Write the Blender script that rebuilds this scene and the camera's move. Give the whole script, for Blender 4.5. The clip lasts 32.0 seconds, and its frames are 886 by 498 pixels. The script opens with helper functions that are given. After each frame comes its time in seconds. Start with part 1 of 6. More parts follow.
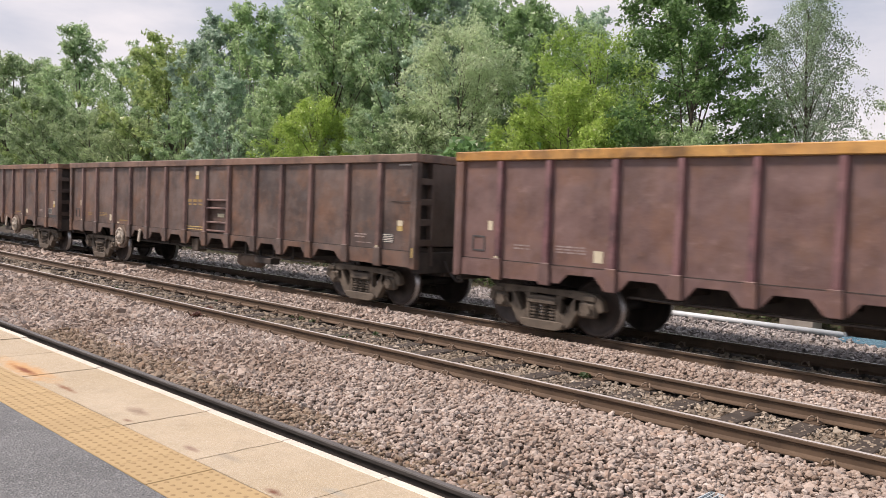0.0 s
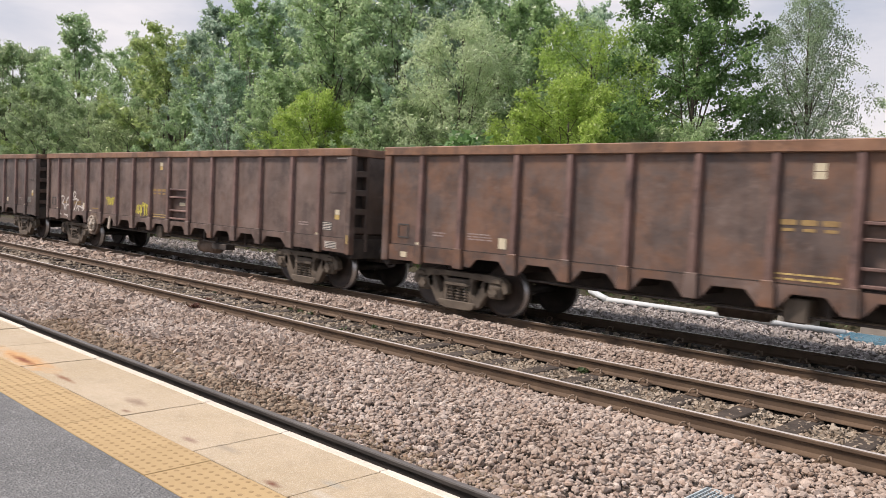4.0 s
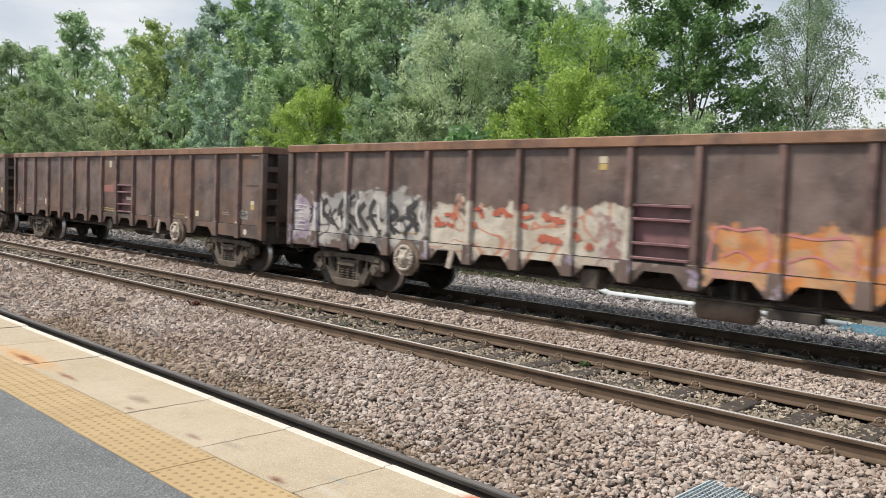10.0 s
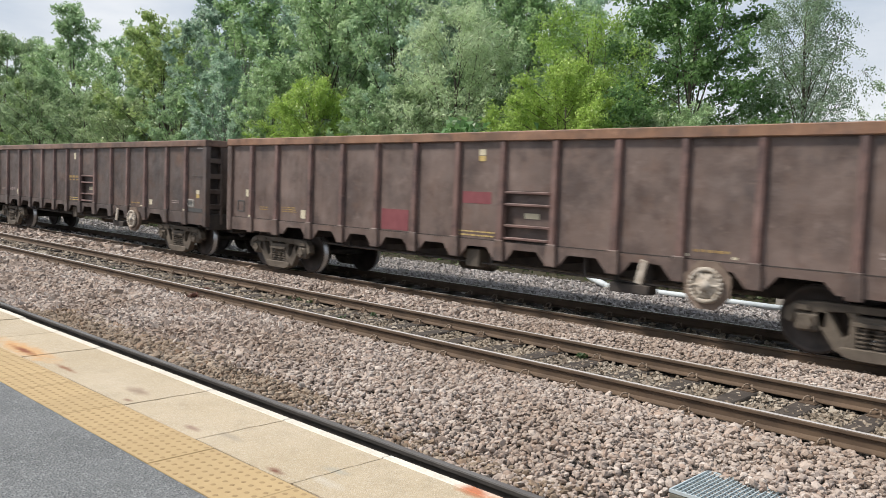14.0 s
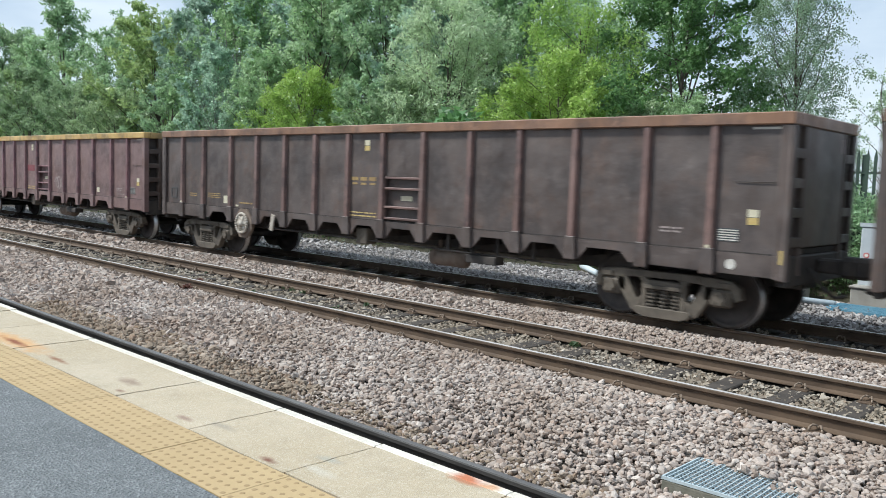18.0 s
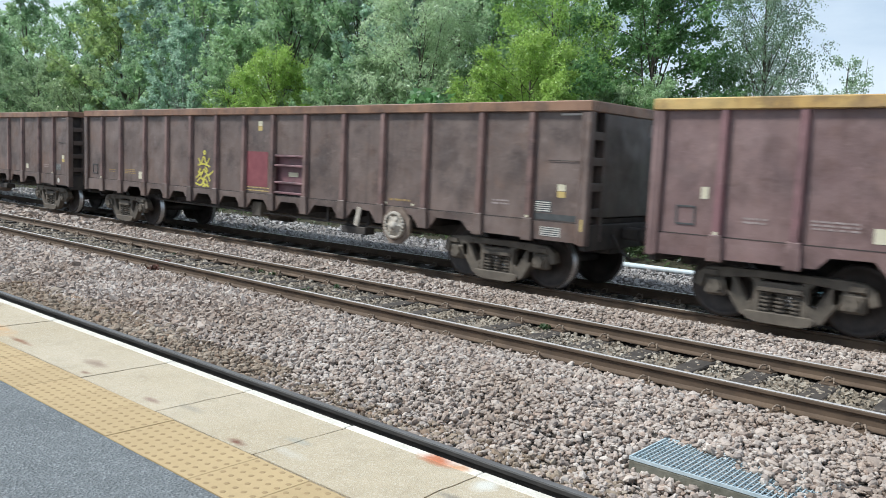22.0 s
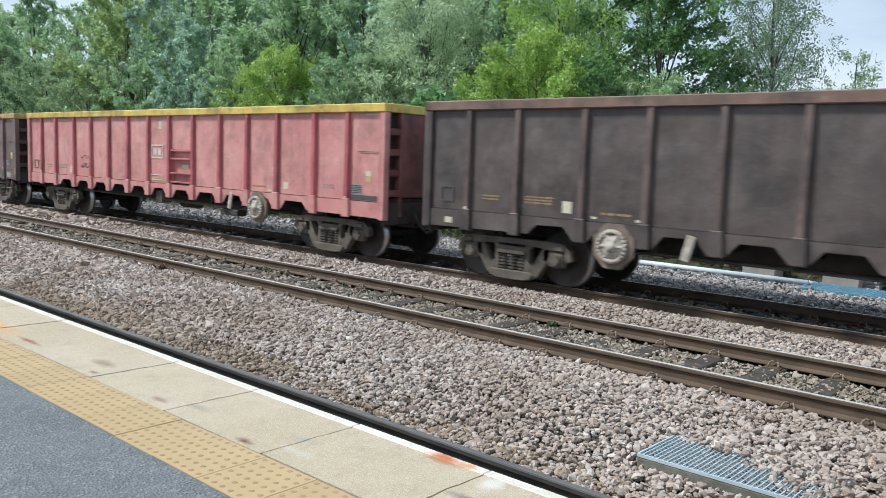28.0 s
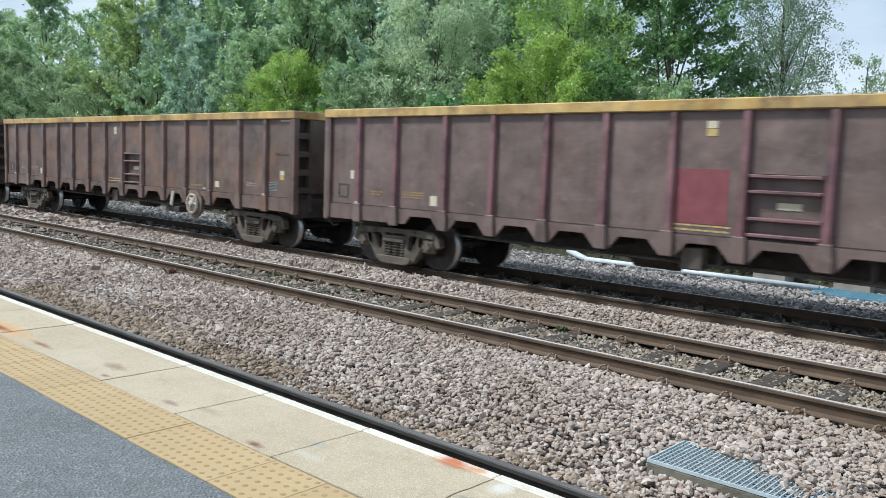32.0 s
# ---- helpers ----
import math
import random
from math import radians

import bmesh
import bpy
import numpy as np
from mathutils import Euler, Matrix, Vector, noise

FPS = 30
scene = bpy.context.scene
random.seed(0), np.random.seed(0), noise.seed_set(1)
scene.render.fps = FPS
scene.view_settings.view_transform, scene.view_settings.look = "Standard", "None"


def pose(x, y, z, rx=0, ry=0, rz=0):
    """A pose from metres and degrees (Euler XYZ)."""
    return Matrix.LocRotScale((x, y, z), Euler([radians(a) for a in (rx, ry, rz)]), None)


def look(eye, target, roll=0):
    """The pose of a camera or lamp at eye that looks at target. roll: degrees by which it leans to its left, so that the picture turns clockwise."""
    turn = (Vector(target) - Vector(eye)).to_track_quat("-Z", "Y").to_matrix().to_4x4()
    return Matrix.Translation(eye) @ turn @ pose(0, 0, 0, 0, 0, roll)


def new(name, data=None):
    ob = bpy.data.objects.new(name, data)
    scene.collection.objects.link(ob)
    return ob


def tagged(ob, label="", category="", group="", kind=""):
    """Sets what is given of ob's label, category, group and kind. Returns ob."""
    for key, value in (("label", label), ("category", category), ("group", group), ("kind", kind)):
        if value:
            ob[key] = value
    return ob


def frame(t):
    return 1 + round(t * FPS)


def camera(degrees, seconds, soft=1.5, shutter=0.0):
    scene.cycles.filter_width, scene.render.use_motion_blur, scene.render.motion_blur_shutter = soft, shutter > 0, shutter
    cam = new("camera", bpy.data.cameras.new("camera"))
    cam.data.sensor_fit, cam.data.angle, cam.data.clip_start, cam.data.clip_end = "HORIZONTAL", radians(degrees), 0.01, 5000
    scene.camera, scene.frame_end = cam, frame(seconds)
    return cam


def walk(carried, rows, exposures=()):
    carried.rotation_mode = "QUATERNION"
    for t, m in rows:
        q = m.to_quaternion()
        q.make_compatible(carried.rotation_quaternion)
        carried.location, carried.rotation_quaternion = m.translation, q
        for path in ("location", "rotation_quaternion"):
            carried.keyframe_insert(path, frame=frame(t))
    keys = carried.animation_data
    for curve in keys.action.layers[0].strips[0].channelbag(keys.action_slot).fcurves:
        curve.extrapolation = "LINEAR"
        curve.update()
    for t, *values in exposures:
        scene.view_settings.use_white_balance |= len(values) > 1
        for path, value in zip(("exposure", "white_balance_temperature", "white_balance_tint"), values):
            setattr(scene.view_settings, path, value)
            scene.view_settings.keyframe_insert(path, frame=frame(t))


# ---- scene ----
# ---- camera ----
cam = camera(57.4, 32.0, soft=0.55, shutter=0.28)
# seconds, eye, heading to the left of +y, pitch, roll
PATH = [
    (0, 4.368, -2.816, 1.964, 44.04, -2.89, 2.18),
    (0.5, 4.358, -2.818, 1.965, 43.98, -2.72, 2.41),
    (1, 4.357, -2.816, 1.963, 44.06, -2.61, 2.49),
    (1.5, 4.362, -2.819, 1.965, 44.05, -2.52, 2.39),
    (2, 4.363, -2.823, 1.966, 44.09, -2.40, 2.33),
    (2.5, 4.358, -2.823, 1.964, 44.13, -2.55, 2.38),
    (3, 4.353, -2.819, 1.959, 44.01, -3.00, 2.55),
    (3.5, 4.361, -2.818, 1.963, 43.88, -3.37, 2.76),
    (5.5, 4.360, -2.815, 1.959, 44.18, -3.09, 2.44),
    (6, 4.352, -2.822, 1.960, 44.12, -3.14, 2.38),
    (6.5, 4.357, -2.822, 1.961, 43.96, -3.34, 2.34),
    (7, 4.351, -2.817, 1.959, 43.71, -3.44, 2.53),
    (7.5, 4.358, -2.818, 1.960, 43.53, -3.44, 2.50),
    (8, 4.356, -2.819, 1.959, 43.72, -3.45, 2.41),
    (8.5, 4.350, -2.818, 1.956, 44.10, -3.50, 2.29),
    (9, 4.349, -2.819, 1.957, 44.19, -3.63, 2.24),
    (9.5, 4.349, -2.817, 1.957, 44.05, -3.70, 2.21),
    (10, 4.348, -2.816, 1.957, 43.95, -3.66, 2.20),
    (10.5, 4.352, -2.818, 1.959, 43.83, -3.73, 2.20),
    (11, 4.355, -2.821, 1.958, 43.67, -3.75, 2.24),
    (11.5, 4.351, -2.821, 1.956, 43.61, -3.65, 2.31),
    (12, 4.355, -2.826, 1.960, 43.68, -3.76, 2.24),
    (12.5, 4.340, -2.822, 1.954, 43.71, -3.90, 2.28),
    (13, 4.347, -2.822, 1.953, 43.56, -3.92, 2.21),
    (13.5, 4.348, -2.824, 1.955, 43.53, -4.03, 2.21),
    (14, 4.352, -2.823, 1.957, 43.74, -4.21, 2.21),
    (14.5, 4.355, -2.819, 1.954, 43.97, -4.42, 2.09),
    (16.5, 4.354, -2.824, 1.954, 43.99, -4.68, 2.13),
    (17, 4.353, -2.820, 1.953, 44.02, -4.68, 1.93),
    (17.5, 4.353, -2.816, 1.954, 43.73, -4.87, 1.84),
    (18, 4.357, -2.817, 1.952, 43.25, -4.90, 1.96),
    (18.5, 4.354, -2.821, 1.955, 42.85, -4.88, 2.09),
    (19, 4.343, -2.816, 1.948, 42.78, -5.08, 2.27),
    (19.5, 4.349, -2.816, 1.949, 42.52, -5.58, 2.48),
    (20, 4.356, -2.816, 1.950, 42.21, -5.71, 2.49),
    (20.5, 4.354, -2.812, 1.950, 41.90, -5.68, 2.47),
    (21, 4.354, -2.814, 1.950, 41.54, -5.74, 2.55),
    (21.5, 4.346, -2.811, 1.947, 41.34, -5.87, 2.57),
    (22, 4.346, -2.807, 1.946, 41.13, -6.06, 2.47),
    (22.5, 4.354, -2.811, 1.949, 41.11, -6.04, 2.40),
    (23, 4.360, -2.814, 1.951, 41.31, -5.76, 2.39),
    (23.5, 4.361, -2.816, 1.949, 41.66, -5.58, 2.37),
    (24, 4.357, -2.820, 1.950, 41.76, -5.55, 2.45),
    (24.5, 4.349, -2.820, 1.949, 41.78, -5.54, 2.54),
    (25, 4.345, -2.816, 1.950, 41.85, -5.66, 2.52),
    (25.5, 4.349, -2.810, 1.947, 41.82, -5.83, 2.23),
    (27.5, 4.351, -2.799, 1.948, 41.73, -6.19, 1.94),
    (28, 4.350, -2.804, 1.949, 41.65, -6.24, 2.09),
    (28.5, 4.355, -2.806, 1.949, 41.75, -6.19, 2.10),
    (29, 4.363, -2.810, 1.952, 41.80, -6.07, 2.09),
    (29.5, 4.361, -2.810, 1.950, 41.90, -6.00, 2.13),
    (30, 4.362, -2.815, 1.950, 42.12, -6.00, 2.10),
    (30.5, 4.355, -2.814, 1.950, 42.11, -6.03, 2.13),
    (31, 4.356, -2.814, 1.950, 42.20, -6.06, 2.21),
    (31.5, 4.355, -2.810, 1.948, 42.21, -6.05, 2.21),
    (32, 4.352, -2.811, 1.948, 42.30, -5.93, 2.08),
]


def aim(x, y, z, yaw, pitch, roll):
    a, p = radians(yaw), radians(pitch)
    return look((x, y, z), (x - math.sin(a) * math.cos(p), y + math.cos(a) * math.cos(p), z + math.sin(p)), roll)


walk(cam, [(r[0], aim(*r[1:])) for r in PATH], [(0, 0.0, 7150, 24), (3.5, 0.0, 7150, 23), (6.5, 0.0, 6850, 14), (13, 0.0, 6750, 13), (16.5, 0.03, 6300, 10), (18.5, 0.06, 5900, 6), (25, 0.05, 5900, 7), (28.5, 0.0, 5850, 7), (32, 0.0, 5850, 6)])

# ---- light ----
SUN_AZ, SUN_EL = 228.0, 50.0  # heading from +y clockwise, elevation


def make_world():
    w = bpy.data.worlds.new("sky")
    scene.world = w
    w.use_nodes = True
    nt = w.node_tree
    nt.nodes.clear()
    out = nt.nodes.new("ShaderNodeOutputWorld")
    sky = nt.nodes.new("ShaderNodeTexSky")
    sky.sky_type = "NISHITA"
    sky.sun_disc = False
    sky.sun_elevation, sky.sun_rotation = radians(SUN_EL), radians(SUN_AZ)
    sky.air_density, sky.dust_density = 1.0, 2.0
    bg = nt.nodes.new("ShaderNodeBackground")
    bg.inputs[1].default_value = 0.10
    nt.links.new(sky.outputs[0], bg.inputs[0])
    tc = nt.nodes.new("ShaderNodeTexCoord")
    mp = nt.nodes.new("ShaderNodeMapping")
    mp.inputs["Scale"].default_value = (1.0, 1.0, 3.2)
    nt.links.new(tc.outputs["Generated"], mp.inputs["Vector"])
    n1 = nt.nodes.new("ShaderNodeTexNoise")
    n1.inputs["Scale"].default_value, n1.inputs["Detail"].default_value = 2.6, 7.0
    n1.inputs["Roughness"].default_value = 0.52
    nt.links.new(mp.outputs[0], n1.inputs["Vector"])
    shade = nt.nodes.new("ShaderNodeValToRGB")
    shade.color_ramp.elements[0].position, shade.color_ramp.elements[1].position = 0.40, 0.62
    shade.color_ramp.elements[0].color = (0.435, 0.555, 0.70, 1)
    shade.color_ramp.elements[1].color = (0.88, 0.945, 1.0, 1)
    nt.links.new(n1.outputs[0], shade.inputs[0])
    xyz = nt.nodes.new("ShaderNodeSeparateXYZ")
    nt.links.new(tc.outputs["Generated"], xyz.inputs[0])
    haze = nt.nodes.new("ShaderNodeValToRGB")  # pale haze towards the horizon
    haze.color_ramp.elements[0].position, haze.color_ramp.elements[1].position = 0.06, 0.22
    haze.color_ramp.elements[0].color, haze.color_ramp.elements[1].color = (0.8, 0.8, 0.8, 1), (0, 0, 0, 1)
    nt.links.new(xyz.outputs[2], haze.inputs[0])
    pale = nt.nodes.new("ShaderNodeMixRGB")
    pale.inputs[2].default_value = (0.90, 0.955, 1.0, 1)
    nt.links.new(haze.outputs[0], pale.inputs[0])
    nt.links.new(shade.outputs[0], pale.inputs[1])
    cl = nt.nodes.new("ShaderNodeBackground")
    cl.inputs[1].default_value = 1.0
    nt.links.new(pale.outputs[0], cl.inputs[0])
    mix = nt.nodes.new("ShaderNodeMixShader")
    mix.inputs[0].default_value = 0.88
    nt.links.new(bg.outputs[0], mix.inputs[1])
    nt.links.new(cl.outputs[0], mix.inputs[2])
    nt.links.new(mix.outputs[0], out.inputs[0])


make_world()
sun = new("sun", bpy.data.lights.new("sun", "SUN"))
sun.data.energy, sun.data.angle, sun.data.color = 4.5, radians(9), (1.0, 0.95, 0.87)
sun.matrix_world = look((0, 0, 30), (-math.sin(radians(SUN_AZ)) * math.cos(radians(SUN_EL)),
                                    -math.cos(radians(SUN_AZ)) * math.cos(radians(SUN_EL)),
                                    30 - math.sin(radians(SUN_EL))))

# ---- materials ----
MATS = {}


def nodes_of(name):
    m = bpy.data.materials.new(name)
    m.use_nodes = True
    nt = m.node_tree
    b = nt.nodes["Principled BSDF"]
    return m, nt, b


def link(nt, a, b):
    nt.links.new(a, b)


def tex_noise(nt, scale, detail=4.0, rough=0.55, vec=None, stretch=None, coord="Object"):
    n = nt.nodes.new("ShaderNodeTexNoise")
    n.inputs["Scale"].default_value, n.inputs["Detail"].default_value = scale, detail
    n.inputs["Roughness"].default_value = rough
    if vec is None:
        vec = nt.nodes.new("ShaderNodeTexCoord").outputs[coord]
    if stretch:
        mp = nt.nodes.new("ShaderNodeMapping")
        mp.inputs["Scale"].default_value = stretch
        link(nt, vec, mp.inputs["Vector"])
        vec = mp.outputs[0]
    link(nt, vec, n.inputs["Vector"])
    return n.outputs[0]


def ramp(nt, fac, lo, hi, a=(0, 0, 0, 1), b=(1, 1, 1, 1)):
    r = nt.nodes.new("ShaderNodeValToRGB")
    r.color_ramp.elements[0].position, r.color_ramp.elements[1].position = lo, hi
    r.color_ramp.elements[0].color, r.color_ramp.elements[1].color = a, b
    link(nt, fac, r.inputs[0])
    return r.outputs[0]


def mixc(nt, fac, a, b, mode="MIX"):
    n = nt.nodes.new("ShaderNodeMixRGB")
    n.blend_type = mode
    for k, v in ((0, fac), (1, a), (2, b)):
        if isinstance(v, (int, float)):
            n.inputs[k].default_value = v
        elif isinstance(v, tuple):
            n.inputs[k].default_value = (*v[:3], 1)
        else:
            link(nt, v, n.inputs[k])
    return n.outputs[0]


def maths(nt, op, a, b=None):
    n = nt.nodes.new("ShaderNodeMath")
    n.operation = op
    for k, v in ((0, a), (1, b)):
        if v is None:
            continue
        if isinstance(v, (int, float)):
            n.inputs[k].default_value = v
        else:
            link(nt, v, n.inputs[k])
    return n.outputs[0]


def bump(nt, b, height, strength, dist):
    n = nt.nodes.new("ShaderNodeBump")
    n.inputs["Strength"].default_value, n.inputs["Distance"].default_value = strength, dist
    link(nt, height, n.inputs["Height"])
    link(nt, n.outputs[0], b.inputs["Normal"])


def plain(name, col, col2, scale=6.0, rough=0.7, metal=0.0, grain=60.0, bumps=0.3, dist=0.004, random_tint=0.0):
    """Two-scale mottled surface."""
    if name in MATS:
        return MATS[name]
    m, nt, b = nodes_of(name)
    big, fine = tex_noise(nt, scale), tex_noise(nt, grain, 3.0)
    c = mixc(nt, ramp(nt, big, 0.35, 0.68), col, col2)
    c = mixc(nt, maths(nt, "MULTIPLY", fine, 0.35), c, tuple(0.55 * v for v in col))
    if random_tint:
        oi = nt.nodes.new("ShaderNodeObjectInfo")
        f = maths(nt, "ADD", maths(nt, "MULTIPLY", oi.outputs["Random"], random_tint), 1 - random_tint / 2)
        hs = nt.nodes.new("ShaderNodeHueSaturation")
        link(nt, f, hs.inputs["Value"])
        link(nt, c, hs.inputs["Color"])
        c = hs.outputs[0]
    link(nt, c, b.inputs["Base Color"])
    b.inputs["Roughness"].default_value, b.inputs["Metallic"].default_value = rough, metal
    if bumps:
        bump(nt, b, fine, bumps, dist)
    MATS[name] = m
    return m


def stone_mat(name, cols, dust, single=False):
    """Crushed stone: every piece has a tint of its own."""
    m, nt, b = nodes_of(name)
    g = nt.nodes.new("ShaderNodeNewGeometry")
    r = nt.nodes.new("ShaderNodeValToRGB")
    els = r.color_ramp.elements
    els[0].position, els[0].color = 0.0, (*cols[0], 1)
    els[1].position, els[1].color = 1.0, (*cols[-1], 1)
    for i, c in enumerate(cols[1:-1]):
        e = els.new((i + 1) / (len(cols) - 1))
        e.color = (*c, 1)
    if single:
        link(nt, nt.nodes.new("ShaderNodeObjectInfo").outputs["Random"], r.inputs[0])
    else:
        link(nt, g.outputs["Random Per Island"], r.inputs[0])
    patch = tex_noise(nt, 0.55, 3.0)
    fine = tex_noise(nt, 90.0, 3.0)
    c = mixc(nt, maths(nt, "MULTIPLY", ramp(nt, patch, 0.42, 0.68), 0.6), r.outputs[0], dust)
    c = mixc(nt, maths(nt, "MULTIPLY", fine, 0.5), c, mixc(nt, 1.0, c, (0.45, 0.42, 0.4), "MULTIPLY"))
    link(nt, c, b.inputs["Base Color"])
    b.inputs["Roughness"].default_value = 0.9
    bump(nt, b, fine, 0.5, 0.006)
    return m


def leaf_mat(name, dark, light, trans=0.5):
    """Leaves: every leaf, every bough and every tree has a tint of its own."""
    m, nt, b = nodes_of(name)
    g = nt.nodes.new("ShaderNodeNewGeometry")
    big = tex_noise(nt, 0.55, 3.0)
    f = maths(nt, "ADD", maths(nt, "MULTIPLY", g.outputs["Random Per Island"], 0.75), maths(nt, "MULTIPLY", maths(nt, "SUBTRACT", big, 0.38), 1.1))
    c = mixc(nt, f, dark, light)
    oi = nt.nodes.new("ShaderNodeObjectInfo")
    hs = nt.nodes.new("ShaderNodeHueSaturation")
    link(nt, maths(nt, "ADD", maths(nt, "MULTIPLY", oi.outputs["Random"], 0.030), 0.482), hs.inputs["Hue"])
    link(nt, maths(nt, "ADD", maths(nt, "MULTIPLY", oi.outputs["Random"], -0.30), 1.15), hs.inputs["Value"])
    link(nt, c, hs.inputs["Color"])
    c = hs.outputs[0]
    link(nt, c, b.inputs["Base Color"])
    b.inputs["Roughness"].default_value = 0.40
    b.inputs["Specular IOR Level"].default_value = 0.5
    tr = nt.nodes.new("ShaderNodeBsdfTranslucent")
    link(nt, mixc(nt, 0.35, c, tuple(min(1, v * 1.3) for v in light)), tr.inputs[0])
    mx = nt.nodes.new("ShaderNodeMixShader")
    mx.inputs[0].default_value = trans
    link(nt, b.outputs[0], mx.inputs[1])
    link(nt, tr.outputs[0], mx.inputs[2])
    link(nt, mx.outputs[0], nt.nodes["Material Output"].inputs[0])
    return m


def paint_mat(name, base, base2, rust, rust_amount=0.5, sprays=(), seed=0.0, grime=0.5):
    """Weathered wagon paint in the wagon's own space; sprays: (x0, x1, z0, z1, colour, second colour, line colour, scale, line width)."""
    m, nt, b = nodes_of(name)
    tc = nt.nodes.new("ShaderNodeTexCoord")
    mp = nt.nodes.new("ShaderNodeMapping")
    mp.inputs["Location"].default_value = (seed * 7.3, seed * 3.1, 0)
    link(nt, tc.outputs["Object"], mp.inputs["Vector"])
    oi = nt.nodes.new("ShaderNodeObjectInfo")
    away = nt.nodes.new("ShaderNodeVectorMath")
    away.operation = "ADD"
    link(nt, mp.outputs[0], away.inputs[0])
    link(nt, maths(nt, "MULTIPLY", oi.outputs["Random"], 37.0), away.inputs[1])
    v = away.outputs[0]
    big = tex_noise(nt, 0.8, 5.0, 0.6, v)
    mid = tex_noise(nt, 3.0, 6.0, 0.65, v)
    streak = tex_noise(nt, 2.2, 5.0, 0.6, v, (3.0, 3.0, 0.22))
    fine = tex_noise(nt, 45.0, 3.0, 0.6, v)
    c = mixc(nt, ramp(nt, big, 0.35, 0.65), base, base2)
    c = mixc(nt, maths(nt, "MULTIPLY", ramp(nt, mid, 0.50, 0.72), rust_amount), c, rust)
    c = mixc(nt, maths(nt, "MULTIPLY", ramp(nt, streak, 0.48, 0.75), grime), c, mixc(nt, 1.0, c, (0.42, 0.38, 0.36), "MULTIPLY"))
    cloud = tex_noise(nt, 1.5, 6.0, 0.7, v)
    c = mixc(nt, maths(nt, "MULTIPLY", ramp(nt, cloud, 0.47, 0.62), min(1.0, grime * 1.8)), c, mixc(nt, 1.0, c, (0.46, 0.48, 0.52), "MULTIPLY"))
    patch = tex_noise(nt, 1.1, 3.0, 0.55, v, (1.0, 1.0, 0.8))
    c = mixc(nt, maths(nt, "MULTIPLY", ramp(nt, patch, 0.50, 0.68), min(1.0, grime * 1.1)), c, tuple(min(0.8, 1.36 * q + 0.02) for q in base2))
    bloom = tex_noise(nt, 0.9, 7.0, 0.72, v)
    c = mixc(nt, maths(nt, "MULTIPLY", ramp(nt, bloom, 0.64 - 0.26 * rust_amount, 0.80 - 0.20 * rust_amount), min(0.9, rust_amount * 1.15)), c, rust)
    scuff = tex_noise(nt, 5.0, 7.0, 0.75, v, (0.6, 0.6, 1.0))
    c = mixc(nt, maths(nt, "MULTIPLY", ramp(nt, scuff, 0.58, 0.72), 0.40), c, tuple(min(0.8, 1.7 * q + 0.05) for q in base2))
    drip = tex_noise(nt, 6.0, 4.0, 0.6, v, (4.0, 4.0, 0.15))
    c = mixc(nt, maths(nt, "MULTIPLY", ramp(nt, drip, 0.58, 0.74), 0.35 * rust_amount), c, rust)
    c = mixc(nt, maths(nt, "MULTIPLY", fine, 0.22), c, (0.05, 0.035, 0.03))
    xyz = nt.nodes.new("ShaderNodeSeparateXYZ")
    link(nt, tc.outputs["Object"], xyz.inputs[0])
    for (x0, x1, z0, z1, ca, cb, cl, sc, thick) in sprays:
        wob = maths(nt, "MULTIPLY", maths(nt, "SUBTRACT", tex_noise(nt, 2.4, 3.0, 0.6, v), 0.5), 0.9)
        fx = maths(nt, "SUBTRACT", (x1 - x0) / 2, maths(nt, "ABSOLUTE", maths(nt, "SUBTRACT", xyz.outputs[0], (x0 + x1) / 2)))
        fz = maths(nt, "SUBTRACT", (z1 - z0) / 2, maths(nt, "ABSOLUTE", maths(nt, "SUBTRACT", xyz.outputs[2], (z0 + z1) / 2)))
        fx = maths(nt, "ADD", fx, wob)
        fz = maths(nt, "ADD", fz, wob)
        d = maths(nt, "MINIMUM", fx, fz)
        inside = ramp(nt, maths(nt, "ADD", maths(nt, "MULTIPLY", d, 4.0), 0.3), 0.35, 0.65)
        wave = nt.nodes.new("ShaderNodeTexNoise")
        wave.inputs["Scale"].default_value, wave.inputs["Detail"].default_value = sc, 2.0
        wave.inputs["Distortion"].default_value = 1.6
        link(nt, v, wave.inputs["Vector"])
        fill = mixc(nt, ramp(nt, wave.outputs[0], 0.44, 0.58), ca, cb)
        stroke = nt.nodes.new("ShaderNodeTexNoise")
        stroke.inputs["Scale"].default_value, stroke.inputs["Detail"].default_value = sc * 0.8, 0.5
        stroke.inputs["Distortion"].default_value = 1.2
        link(nt, mp.outputs[0], stroke.inputs["Vector"])
        edge = maths(nt, "ABSOLUTE", maths(nt, "SUBTRACT", stroke.outputs[0], 0.5))
        fill = mixc(nt, maths(nt, "SUBTRACT", 1.0, ramp(nt, edge, thick, thick + 0.018)), fill, cl)
        worn = maths(nt, "SUBTRACT", 0.92, maths(nt, "MULTIPLY", ramp(nt, scuff, 0.45, 0.75), 0.55))
        c = mixc(nt, maths(nt, "MULTIPLY", inside, worn), c, fill)
    link(nt, c, b.inputs["Base Color"])
    link(nt, maths(nt, "ADD", maths(nt, "MULTIPLY", mid, 0.3), 0.36), b.inputs["Roughness"])
    b.inputs["Specular IOR Level"].default_value = 0.65
    bump(nt, b, maths(nt, "ADD", maths(nt, "MULTIPLY", tex_noise(nt, 1.3, 2.0, 0.5, v), 3.0), maths(nt, "MULTIPLY", mid, 0.6)), 0.6, 0.035)
